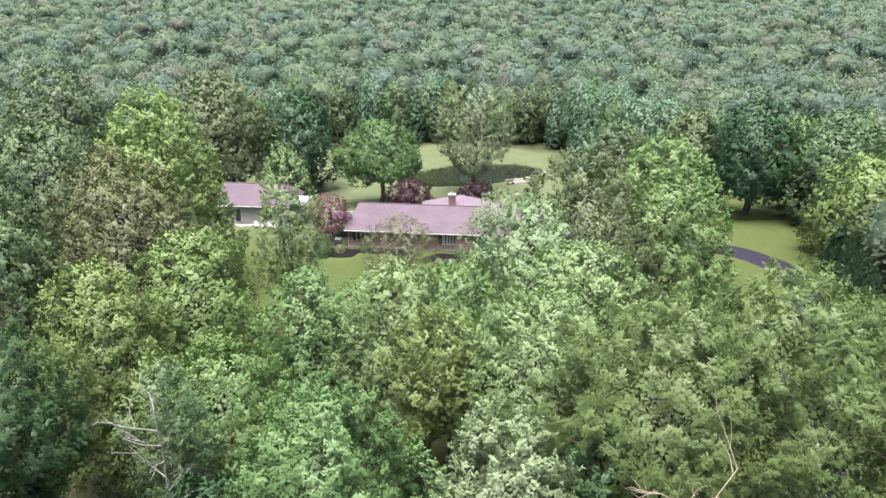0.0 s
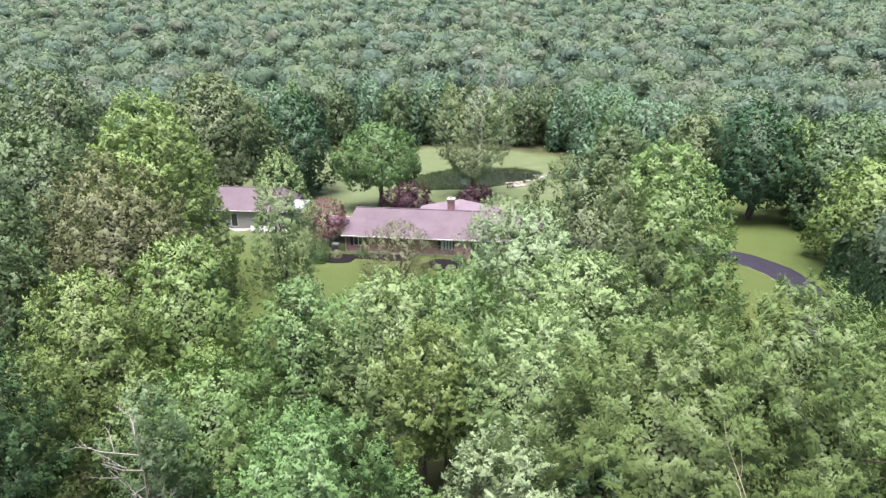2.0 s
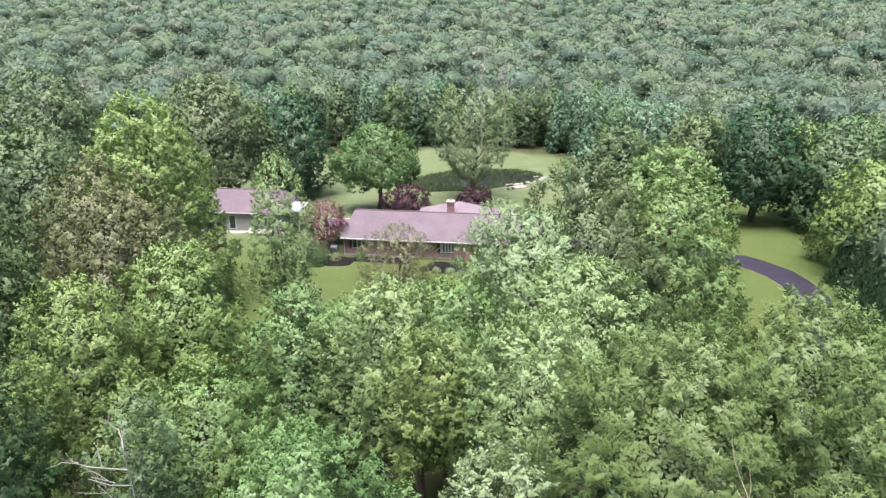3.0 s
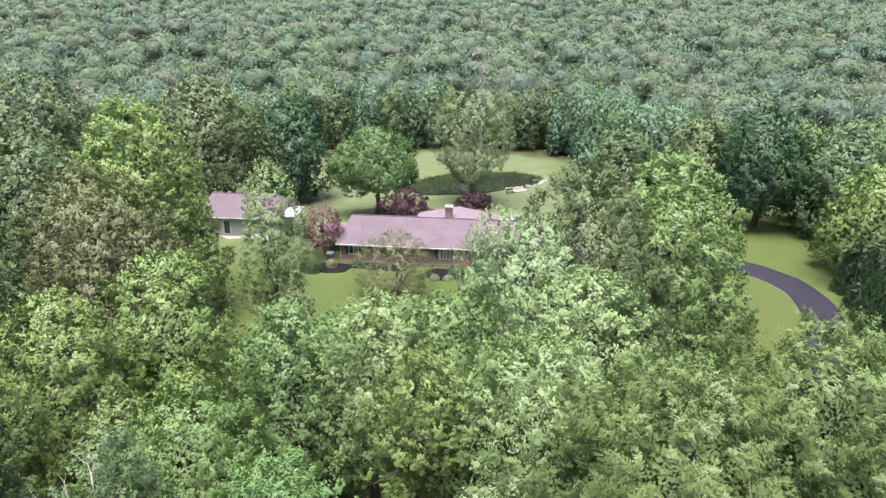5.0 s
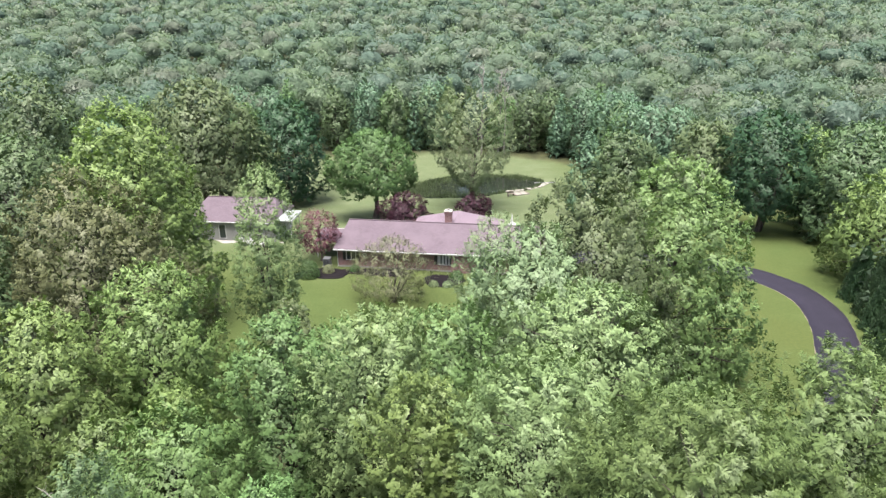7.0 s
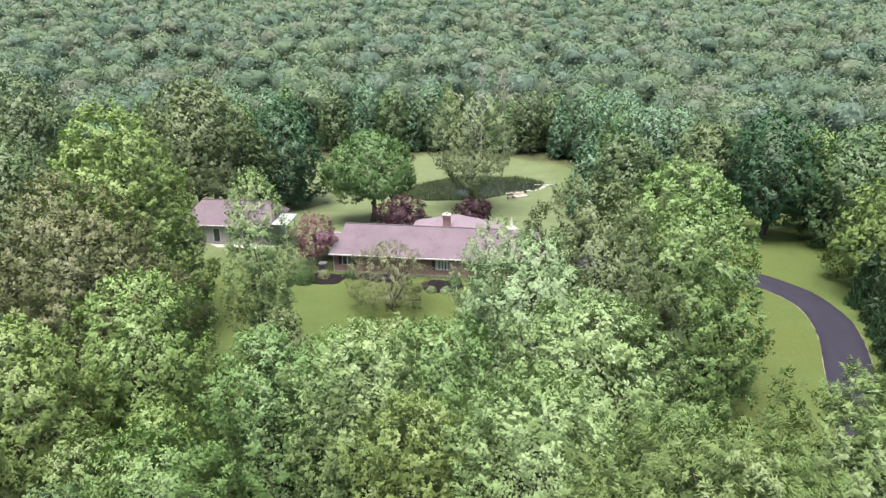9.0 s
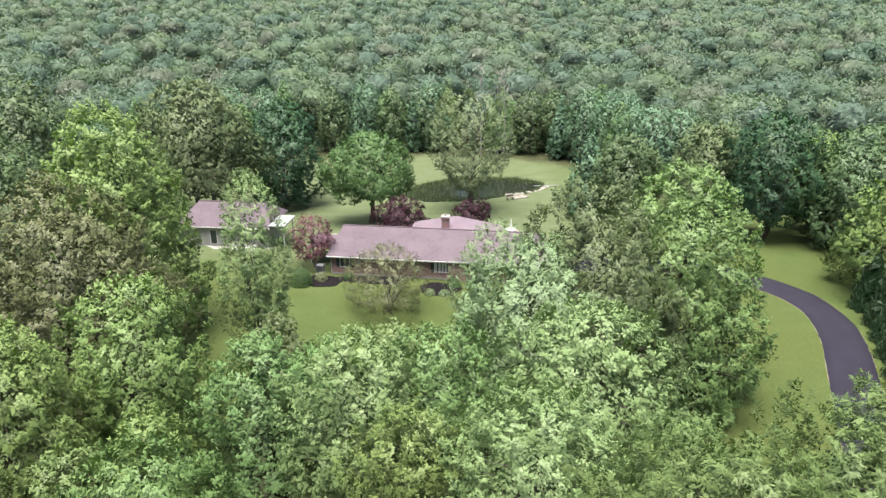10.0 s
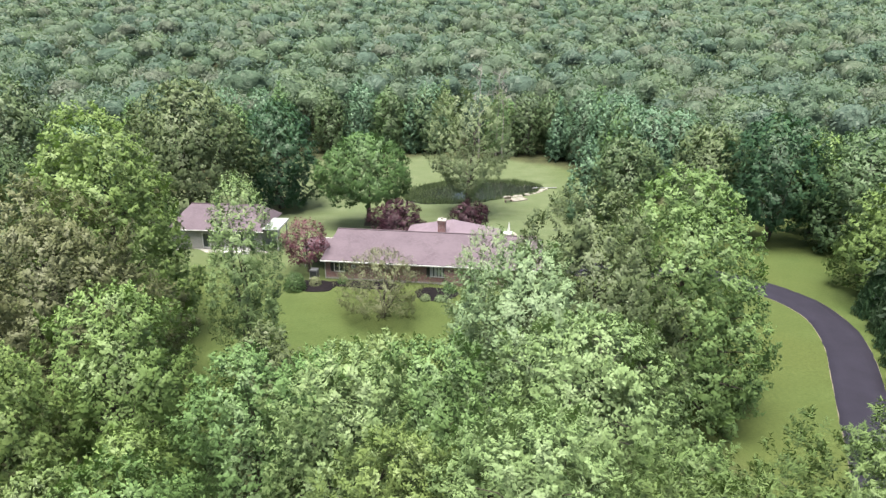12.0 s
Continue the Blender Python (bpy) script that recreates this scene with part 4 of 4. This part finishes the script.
def dock():
    x, y = 15.0, 130.4
    d = thing("dock", (x, y, POND[5] + 0.35, 0, 0, 28), "short pale weathered wooden dock at the pond", "dock")
    for k in range(9):
        part("plank", block(-1.5 + k * 0.34, -1.5 + k * 0.34 + 0.31, -0.8, 0.8, 0, 0.05), STONE if k % 4 else WEATHERED, d)
    for a in (-1.3, 1.3):
        for b in (-0.7, 0.7):
            part("pile", pillar(a, b, -1.2, -0.001, 0.08, 0.08, 8), WEATHERED, d)
    for b in (-0.85, 0.85):
        part("edge_board", block(-1.52, 1.55, b - 0.04, b + 0.04, -0.14, 0.06), STONE, d)
    c = thing("bench", (x - 1.9, y - 1.5, float(lawn_z(x - 1.9, y - 1.5)), 0, 0, 28), "small dark wooden bench beside the dock", "bench")
    part("seat", block(-0.7, 0.7, -0.22, 0.22, 0.42, 0.47, 0.01), WEATHERED, c)
    part("backrest", block(-0.7, 0.7, 0.2, 0.25, 0.55, 0.95, 0.01), WEATHERED, c)
    for a in (-0.6, 0.6):
        part("leg", block(a - 0.04, a + 0.04, -0.2, 0.19, 0, 0.419), WEATHERED, c)
        part("back_post", block(a - 0.04, a + 0.04, 0.195, 0.199 + 0.06, 0, 0.549), WEATHERED, c)


dock()
pipe = part("drain_pipe", tube([(18.6, 138.3, -3.0), (20.5, 138.2, -2.92), (23.2, 137.9, -2.85)], [0.09, 0.09, 0.09], 10), GREY_METAL)
tagged(pipe, "long grey drain pipe lying beside the pond", "pipe")
post = part("marker_post", pillar(17.3, 140.2, POND[5] - 0.6, POND[5] + 0.5, 0.09, 0.07, 10), STONE)
tagged(post, "short pale post standing in the pond", "post")


# ---- along the driveway ----
def hedge_tree(x, y, tall, r, seed):
    rng = np.random.default_rng(seed)
    ob = thing("conifer", (x, y, float(lawn_z(x, y))), "dark green drooping conifer in the hedge beside the driveway", "conifer", "conifer hedge")
    n = 8200
    h = rng.uniform(0, 1, n) ** 1.15
    w = rng.uniform(0, 2 * np.pi, n)
    rr = r * ((1 - h) ** 0.7 * 0.95 + 0.05) * (1 + 0.14 * np.sin(w * 9 + np.floor(h * 13) * 2.1)) * rng.uniform(0.72, 1.03, n)
    p = np.stack([np.cos(w) * rr, np.sin(w) * rr, 0.15 + h * tall - 0.25 * rr / r], 1)
    out = np.stack([np.cos(w), np.sin(w), np.full(n, 0.45)], 1)
    part("crown", blades(p, unit(out + rng.normal(0, 0.3, (n, 3))), 0.34, rng, 0.35, 1.6), LEAF["conifer"], ob)
    part("trunk", tube([(0, 0, -0.3), (0, 0, tall * 0.5), (0, 0, tall * 0.95)], [0.16, 0.1, 0.02], 7), BARK, ob)


for i, (x, y) in enumerate([(47.9, 77.2), (47.2, 73.2), (45.9, 69.8), (44.5, 66.2), (43.0, 62.6), (41.4, 59.0)]):
    hedge_tree(x, y, 6.2 + 0.5 * math.sin(i * 2.1), 1.9, 90 + i)


# ---- the trees that stand alone, from the house outwards ----
def plant_trees():
    T = tree
    # round the lawn
    T("broad conical bright green tulip tree by the driveway", 20.6, 61.5, 20.8, 9.3, "fresh", 0.4, "tulip", 1.1, 11, lumpy=0.2)
    T("rounded dull olive green tree beside the lawn", 12.2, 55.6, 20.9, 6.7, "olive", 1.0, "egg", 1.05, 12, fine=0.8)
    T("slender light green ash tree with several stems", -14.7, 61.5, 20.2, 3.15, "silver", 5.0, "egg", 0.72, 13, fine=0.6, stems=4, airy=0.45, trunk_r=0.3, clump=0.85)
    T("large round brownish olive tree before the woods", -29.7, 60, 20.4, 9.2, "brown", 1.0, "bell", 1.1, 14, fine=0.78)
    T("tall bright yellow-green tulip tree beside the garage", -30.8, 71.5, 24.0, 9.4, "tulip", 1.0, "tulip", 1.2, 15, lumpy=0.2)
    T("wide-spreading olive green oak behind the garage", -38.9, 117, 23.0, 11.2, "olive", 5.0, "dome", 1.15, 16, stems=2, flat=0.6)
    T("dense dark green maple at the edge of the woods", -27.0, 125, 19.0, 6.9, "dark", 1.5, "egg", 1.0, 17)
    T("round deep green maple on a bare trunk in the lawn", -10.7, 112.7, 15.2, 8.2, "maple", 5.0, "dome", 1.2, 18, fine=0.7, flat=0.55, lumpy=0.2, clump=1.1, lump=2.4)
    T("tall thin-leaved poplar beside the pond", 5.5, 122, 21.2, 7.2, "poplar", 4.0, "vase", 0.6, 19, airy=0.6, fine=0.5)
    # over the near woods
    T("pale silver-green maple, taller than its neighbours", 7.2, 51, 18.2, 6.2, "pale", 2.0, "egg", 1.0, 21, fine=0.85)
    T("spreading silver-green maple in the near woods", 9.2, 41, 18.0, 6.2, "silver", 9, "dome", 1.0, 22)
    T("light silver-green maple crowded among others", 4.8, 31, 19.4, 5.0, "silver", 11, "dome", 1.0, 23, fine=0.85)
    T("small bright yellow-green maple", -0.2, 31.5, 18.2, 3.2, "lemon", 11, "egg", 1.0, 24, fine=0.85)
    T("blue-green tree with layered boughs", -9.2, 41.5, 16.3, 4.8, "blue", 3, "dome", 1.0, 25, flat=0.6)
    T("light green tree with loose upright boughs", -3.2, 38, 18.4, 4.2, "silver", 7, "egg", 1.0, 26)
    T("narrow blue-green aspen in the near woods", -4.2, 19, 21.4, 3.3, "blue", 12, "egg", 1.0, 27, fine=1.0, clump=0.9)
    T("narrow pale grey-green aspen in the near woods", 2.0, 18.8, 20.8, 2.8, "pale", 12, "egg", 1.0, 28, fine=1.0, clump=0.9)
    T("wide walnut tree with long drooping leaves", 14.4, 25.4, 23.2, 5.9, "walnut", 13, "bell", 1.0, 29, fine=0.95, slim=0.36, droop=0.45)
    T("walnut tree with long olive green leaves", 8.8, 22.6, 22.8, 5.3, "walnut", 16.0, "bell", 1.0, 30, fine=1.0, slim=0.36, droop=0.45)
    T("walnut tree with yellowish leaf tips beside the driveway", 24.0, 31, 18.9, 6.0, "walnut", 11, "dome", 1.0, 31, slim=0.36, droop=0.45)
    T("walnut tree leaning out over the driveway", 21, 20.5, 20.0, 5.2, "walnut", 12.5, "dome", 1.0, 32, fine=1.4, slim=0.36, droop=0.45)
    T("yellow-green maple among the near woods", -19.2, 48.5, 16.6, 5.3, "lemon", 2, "egg", 1.0, 33)
    T("lime green tree with whitish leaf tips", -22.8, 41, 17.0, 4.6, "lemon", 3, "egg", 1.0, 34)
    T("tall dense blue-green tree in the near woods", -19.6, 25, 20.5, 4.0, "deep", 11, "egg", 1.0, 35, fine=0.85)
    T("yellowish green young tree", -12.5, 33.5, 14.5, 4.2, "walnut", 8.0, "round", 1.0, 36)
    T("thin half-bare grey tree", -12.4, 26.0, 18.4, 2.5, "oak", 10, "egg", 0.5, 37, BARK_PALE, fine=0.85, airy=0.6)
    T("fresh green young maple at the edge of the lawn", -2.0, 48.5, 13.2, 4.0, "silver", 1.0, "egg", 1.0, 38)
    T("light green young maple at the edge of the lawn", -6.6, 47.5, 12.4, 4.2, "mid", 1.0, "egg", 1.0, 39)
    T("mid green young tree among the near woods", 0.8, 41.5, 16.6, 4.2, "mid", 8.0, "egg", 1.0, 40)
    T("young walnut among the near woods", 10.4, 29.5, 19.0, 4.0, "walnut", 12, "dome", 1.0, 55, fine=0.9, slim=0.36, droop=0.45)
    T("yellow-green sapling in a gap of the woods", -15.0, 39.5, 12.5, 3.4, "lemon", 3.0, "egg", 0.9, 57)
    T("dull green sapling in a gap of the woods", -7.0, 29.0, 14.5, 3.2, "mid", 6.0, "egg", 0.9, 58)
    T("olive green young tree in the near woods", -24.0, 33.0, 15.5, 4.2, "walnut", 6.0, "egg", 0.9, 59)
    T("olive green bushy tree in the near woods", -18.0, 36.5, 12.4, 4.0, "walnut", 2.0, "egg", 1.0, 67, fine=1.15)
    T("dull yellow-green young tree in the near woods", -11.0, 32.0, 11.5, 3.6, "walnut", 2.0, "egg", 1.0, 68)
    T("grey-green young tree at the edge of the meadow", -11.9, 55.5, 10.8, 3.0, "olive", 1.0, "egg", 0.9, 60, airy=0.4)
    T("loose green shrub tree at the edge of the meadow", -23.0, 56.0, 9.0, 3.4, "olive", 1.0, "egg", 0.9, 61)
    T("thin pale tree with bare twigs beside the house", 5.6, 63, 15.4, 4.0, "pale", 4.0, "egg", 0.42, 62, fine=0.6, airy=0.6, stems=2, clump=0.9)
    T("yellow-green tree at the edge of the woods", 57, 108, 15.5, 4.6, "lemon", 2.0, "egg", 1.0, 63)
    # the far edges
    T("dark green tree with low boughs beyond the driveway", 47.2, 102, 18.4, 7.2, "dark", 3.4, "egg", 1.0, 41, stems=3)
    T("grey-green tree behind the driveway", 40.2, 108, 16.8, 5.6, "olive", 2.0, "egg", 1.0, 42)
    T("upright green tree at the edge of the woods", 24.5, 117, 15.2, 4.4, "shore", 1.0, "cone", 1.0, 43)
    T("rounded green tree at the edge of the woods", 30.5, 116, 14.6, 6.0, "oak", 1.0, "round", 1.0, 44)
    T("yellow-green tree beside the driveway hedge", 54, 81.5, 14.2, 7.4, "lemon", 0.6, "egg", 1.0, 45)
    T("dusky blue-green tree beyond the driveway", 56.5, 97, 17.4, 7.0, "oak", 1.0, "egg", 1.0, 46)
    T("tall green oak at the edge of the woods", -44.5, 75, 19.8, 7.6, "oak", 2.0, "egg", 1.0, 47)
    T("broad green oak at the edge of the woods", -53, 95, 23.5, 8.2, "oak", 2.0, "egg", 1.0, 48)
    T("green oak crowding the edge of the woods", -37, 51, 18.5, 6.6, "oak", 2.0, "egg", 1.0, 49, fine=1.2)
    # small trees by the house
    T("low spreading crabapple with thin brownish leaves", -5.3, 76.4, 8.2, 5.2, "crab", 1.5, "dome", 0.34, 51, fine=0.42, clump=0.8, stems=4, airy=0.6, lump=1.6)
    T("dark purple weeping maple behind the house", -5.2, 102, 6.4, 4.4, "purple", 0.5, "dome", 1.0, 52, fine=0.65, clump=0.8, flat=0.4, lump=1.6)
    T("small dark purple maple near the pond", 5.4, 108, 5.0, 3.0, "purple", 0.5, "round", 1.0, 53, fine=0.65, clump=0.7, lump=1.4)
    T("small dusty red plum tree beside the house", -15.4, 89, 7.2, 3.0, "pink", 1.8, "egg", 0.6, 54, fine=0.55, airy=0.4, clump=0.6, lump=1.3)

    T("deep green tree in the shade beneath the walnuts", 6.0, 21.0, 18.6, 3.2, "deep", 5.0, "egg", 0.9, 64, fine=1.4)
    T("blue-green young aspen among the near woods", -1.3, 21.5, 17.2, 2.6, "blue", 6.0, "egg", 1.0, 69, fine=1.1, clump=0.9)
    T("dark green undergrowth tree in the near woods", -10.2, 23.5, 14.0, 3.6, "dark", 3.0, "egg", 0.9, 65, fine=1.8)
    # leafless ones
    bare_tree("pale dead sapling with bare twigs over the near woods", 7.1, 17.0, 20.2, 16.6, 3.0, BARK_TAN, 71, thick=0.07)
    bare_tree("half-dead grey tree with bare pale branches", -11.9, 24.2, 18.3, 10.0, 2.6, BARK_PALE, 72, thick=0.085)
    bare_tree("slim white-stemmed birch, bare, behind the pond", 14.8, 164.0, 20.5, 12.0, 2.2, BARK_PALE, 73, thick=0.22)
    bare_tree("pale grey dead tree among the woods", 9.2, 163.0, 21.5, 10.0, 4.0, BARK_PALE, 74, thick=0.24)
    bare_tree("pale grey dead tree among the woods", 13.5, 166.0, 20.0, 10.0, 3.6, BARK_PALE, 75, thick=0.22)


plant_trees()


# ---- the woods ----
def shell_r(h, w, form, a, b):
    """The uneven outline of a far crown of size 1."""
    r = (np.sqrt(np.maximum(1 - h ** 2.4, 0.0)) * (0.8 + 0.2 * np.minimum(h * 3, 1)) if form == "dome" else (1 - h) ** 0.85)
    return r * (1 + 0.2 * np.sin(2 * w + 4 * h + a) + 0.18 * np.sin(3 * w - 9 * h + b) + 0.13 * np.sin(5 * w + 14 * h + a + b)) + 0.02 + 0.05 * np.sin(7 * w + 3 * a) * np.sin(11 * h + b)


def lump_shell(form, a, b, rings, sides):
    """The closed, lumpy mass of leaves under the sprays: points and quads."""
    h = np.sin(np.linspace(0.0, 0.97, rings) * np.pi / 2)
    w = np.linspace(0, 2 * np.pi, sides, endpoint=False)
    hh, ww = np.meshgrid(h, w, indexing="ij")
    r = np.minimum(shell_r(hh, ww, form, a, b), 1.0) * 0.96
    v = np.stack([np.cos(ww) * r, np.sin(ww) * r, hh * 0.98], -1).reshape(-1, 3)
    i, j = np.meshgrid(np.arange(rings - 1), np.arange(sides), indexing="ij")
    j2 = (j + 1) % sides
    f = np.stack([i * sides + j, i * sides + j2, (i + 1) * sides + j2, (i + 1) * sides + j], -1).reshape(-1, 4)
    return v, f


def build_woods(name, spots, label, cards, card, seed, rings, sides, leafy=False):
    rng = np.random.default_rng(seed)
    forms = ["dome"] * 9 + ["cone"] * 2
    turns = rng.uniform(0, 6.28, (len(forms), 2))
    shells = [lump_shell(k, a, b, rings, sides) for k, (a, b) in zip(forms, turns)]
    full = [crown_and_wood(1.0, 1.0, 0.0, k, cards, card, seed + i, clump=0.2, twigs=3, whole_share=0.5, lump=0.6)[0] for i, k in enumerate(["egg", "dome", "bell"] * 3 + ["cone"] * 2)]
    vs, soft, tint, masses, mass_tint, trunks = [], [], [], [], [], []
    for x, y in spots:
        edge = y < 215 and outside(x, y) < 14
        k = rng.integers(0, 9) if rng.uniform() < (0.8 if edge else 0.95) else rng.integers(9, 11)
        a = rng.uniform(0, 6.28)
        turned = np.array([[math.cos(a), -math.sin(a), 0], [math.sin(a), math.cos(a), 0], [0, 0, 1]])
        wide = rng.uniform(4.6, 7.6) if k < 9 else rng.uniform(2.9, 4.0)
        tall = rng.uniform(11.5, 17.5)
        deep = wide * rng.uniform(0.9, 1.35) if k < 9 else tall * 0.85
        if edge:
            deep = tall * rng.uniform(0.7, 0.97)
        grow = np.array([wide * rng.uniform(0.8, 1.2), wide * rng.uniform(0.8, 1.2), deep])
        at = np.array([x, y, float(ground_z(x, y)) + tall - deep])
        fv, _, fn = full[k]
        few = len(fv) // 3 if leafy else int(len(fv) // 3 * min(1.0, (250 / y) ** 1.2))
        pick = (rng.permutation(len(fv) // 3)[:few, None] * 3 + np.arange(3)).ravel()
        q, middle = fv[pick], np.repeat(fv[pick].reshape(-1, 3, 3).mean(1), 3, axis=0)
        broad = wide * math.sqrt(len(fv) / len(pick))
        vs.append((middle @ turned.T) * grow + ((q - middle) @ turned.T) * broad + at)
        soft.append(unit((fn[pick] @ turned.T) + np.array([0, 0, 0.15])))
        hue = rng.uniform(0, 0.999)
        tint.append(np.full(len(vs[-1]), hue))
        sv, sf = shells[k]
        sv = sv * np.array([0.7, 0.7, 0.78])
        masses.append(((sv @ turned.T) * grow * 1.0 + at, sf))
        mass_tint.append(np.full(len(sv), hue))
        if edge:
            trunks.append(tube([(x, y, at[2] - (tall - deep) - 0.3), (x, y, at[2] + deep * 0.4)], [0.24, 0.12], 5))
    v = np.concatenate(vs)
    woods = thing(name, (0, 0, 0), label, "woods", kind="stuff")
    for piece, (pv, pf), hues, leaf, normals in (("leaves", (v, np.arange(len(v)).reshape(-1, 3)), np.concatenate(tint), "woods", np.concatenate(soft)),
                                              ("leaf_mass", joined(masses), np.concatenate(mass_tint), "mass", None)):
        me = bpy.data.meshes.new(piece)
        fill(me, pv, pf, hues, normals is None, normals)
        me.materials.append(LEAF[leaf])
        ob = tagged(new(piece, me), kind="stuff")
        ob.parent = woods
    if trunks:
        tagged(part("trunks", joined(trunks), BARK, woods), kind="stuff")


def wood_spots():
    rng = np.random.default_rng(77)
    edge, near, far = [], [], []
    y = 66.0
    while y < 520:
        step = 7.6 + 0.003 * y if y < 200 else 8.3 + 0.003 * y
        half = 0.66 * y + 14
        for x in np.arange(-half, half, step):
            px, py = x + rng.normal(0, 1.6), y + rng.normal(0, 1.6)
            gap = float(outside(px, py))
            if gap < 3.0 or (py < 100 and px > -48 and px < 50):
                continue
            (edge if gap < 11.5 and py < 190 and py > 85 else near if py < 215 else far).append((px, py))
        y += step * 0.92
    edge += [(-6.5, 168.5), (-2.0, 171.0), (-12.5, 170.5), (27.5, 163.5), (32.0, 159.5), (36.0, 153.0), (36.5, 146.0), (40.5, 137.0), (45.0, 135.0)]
    return edge, near, far


def edge_trees(spots):
    """The front row of the woods: single trees, leafy to the ground, in several kinds."""
    rng = np.random.default_rng(31)
    kinds = [("tall mid green tree in the front row of the woods", 16.5, 4.6, "shore", "egg", 101), ("dull green tree in the front row of the woods", 15.0, 4.4, "oak", "egg", 102),
             ("slender blue-green tree in the front row of the woods", 17.5, 3.6, "blue", "bell", 103), ("broad green tree in the front row of the woods", 15.5, 4.6, "oak", "dome", 104),
             ("blue-green pointed conifer in the front row of the woods", 14.5, 3.2, "shore", "cone", 105), ("light green tree in the front row of the woods", 14.0, 4.2, "mid", "egg", 106)]
    first = {}
    for x, y in spots:
        k = int(rng.choice(6, p=[0.25, 0.24, 0.17, 0.05, 0.21, 0.08]))
        at = pose(x, y, float(ground_z(x, y)), 0, 0, float(rng.uniform(0, 360)))
        if k not in first:
            label, h, r, leaf, form, seed = kinds[k]
            first[k] = tree(label, 30, 160, h, r, leaf, 0.8, form, 1.0 if form == "cone" else 0.7, seed, fine=0.75, group="front row of the woods", base=0.0)
            first[k].matrix_basis = at
        else:
            copy_thing(first[k], at)


edge_spots, near_spots, far_spots = wood_spots()
edge_trees(edge_spots)
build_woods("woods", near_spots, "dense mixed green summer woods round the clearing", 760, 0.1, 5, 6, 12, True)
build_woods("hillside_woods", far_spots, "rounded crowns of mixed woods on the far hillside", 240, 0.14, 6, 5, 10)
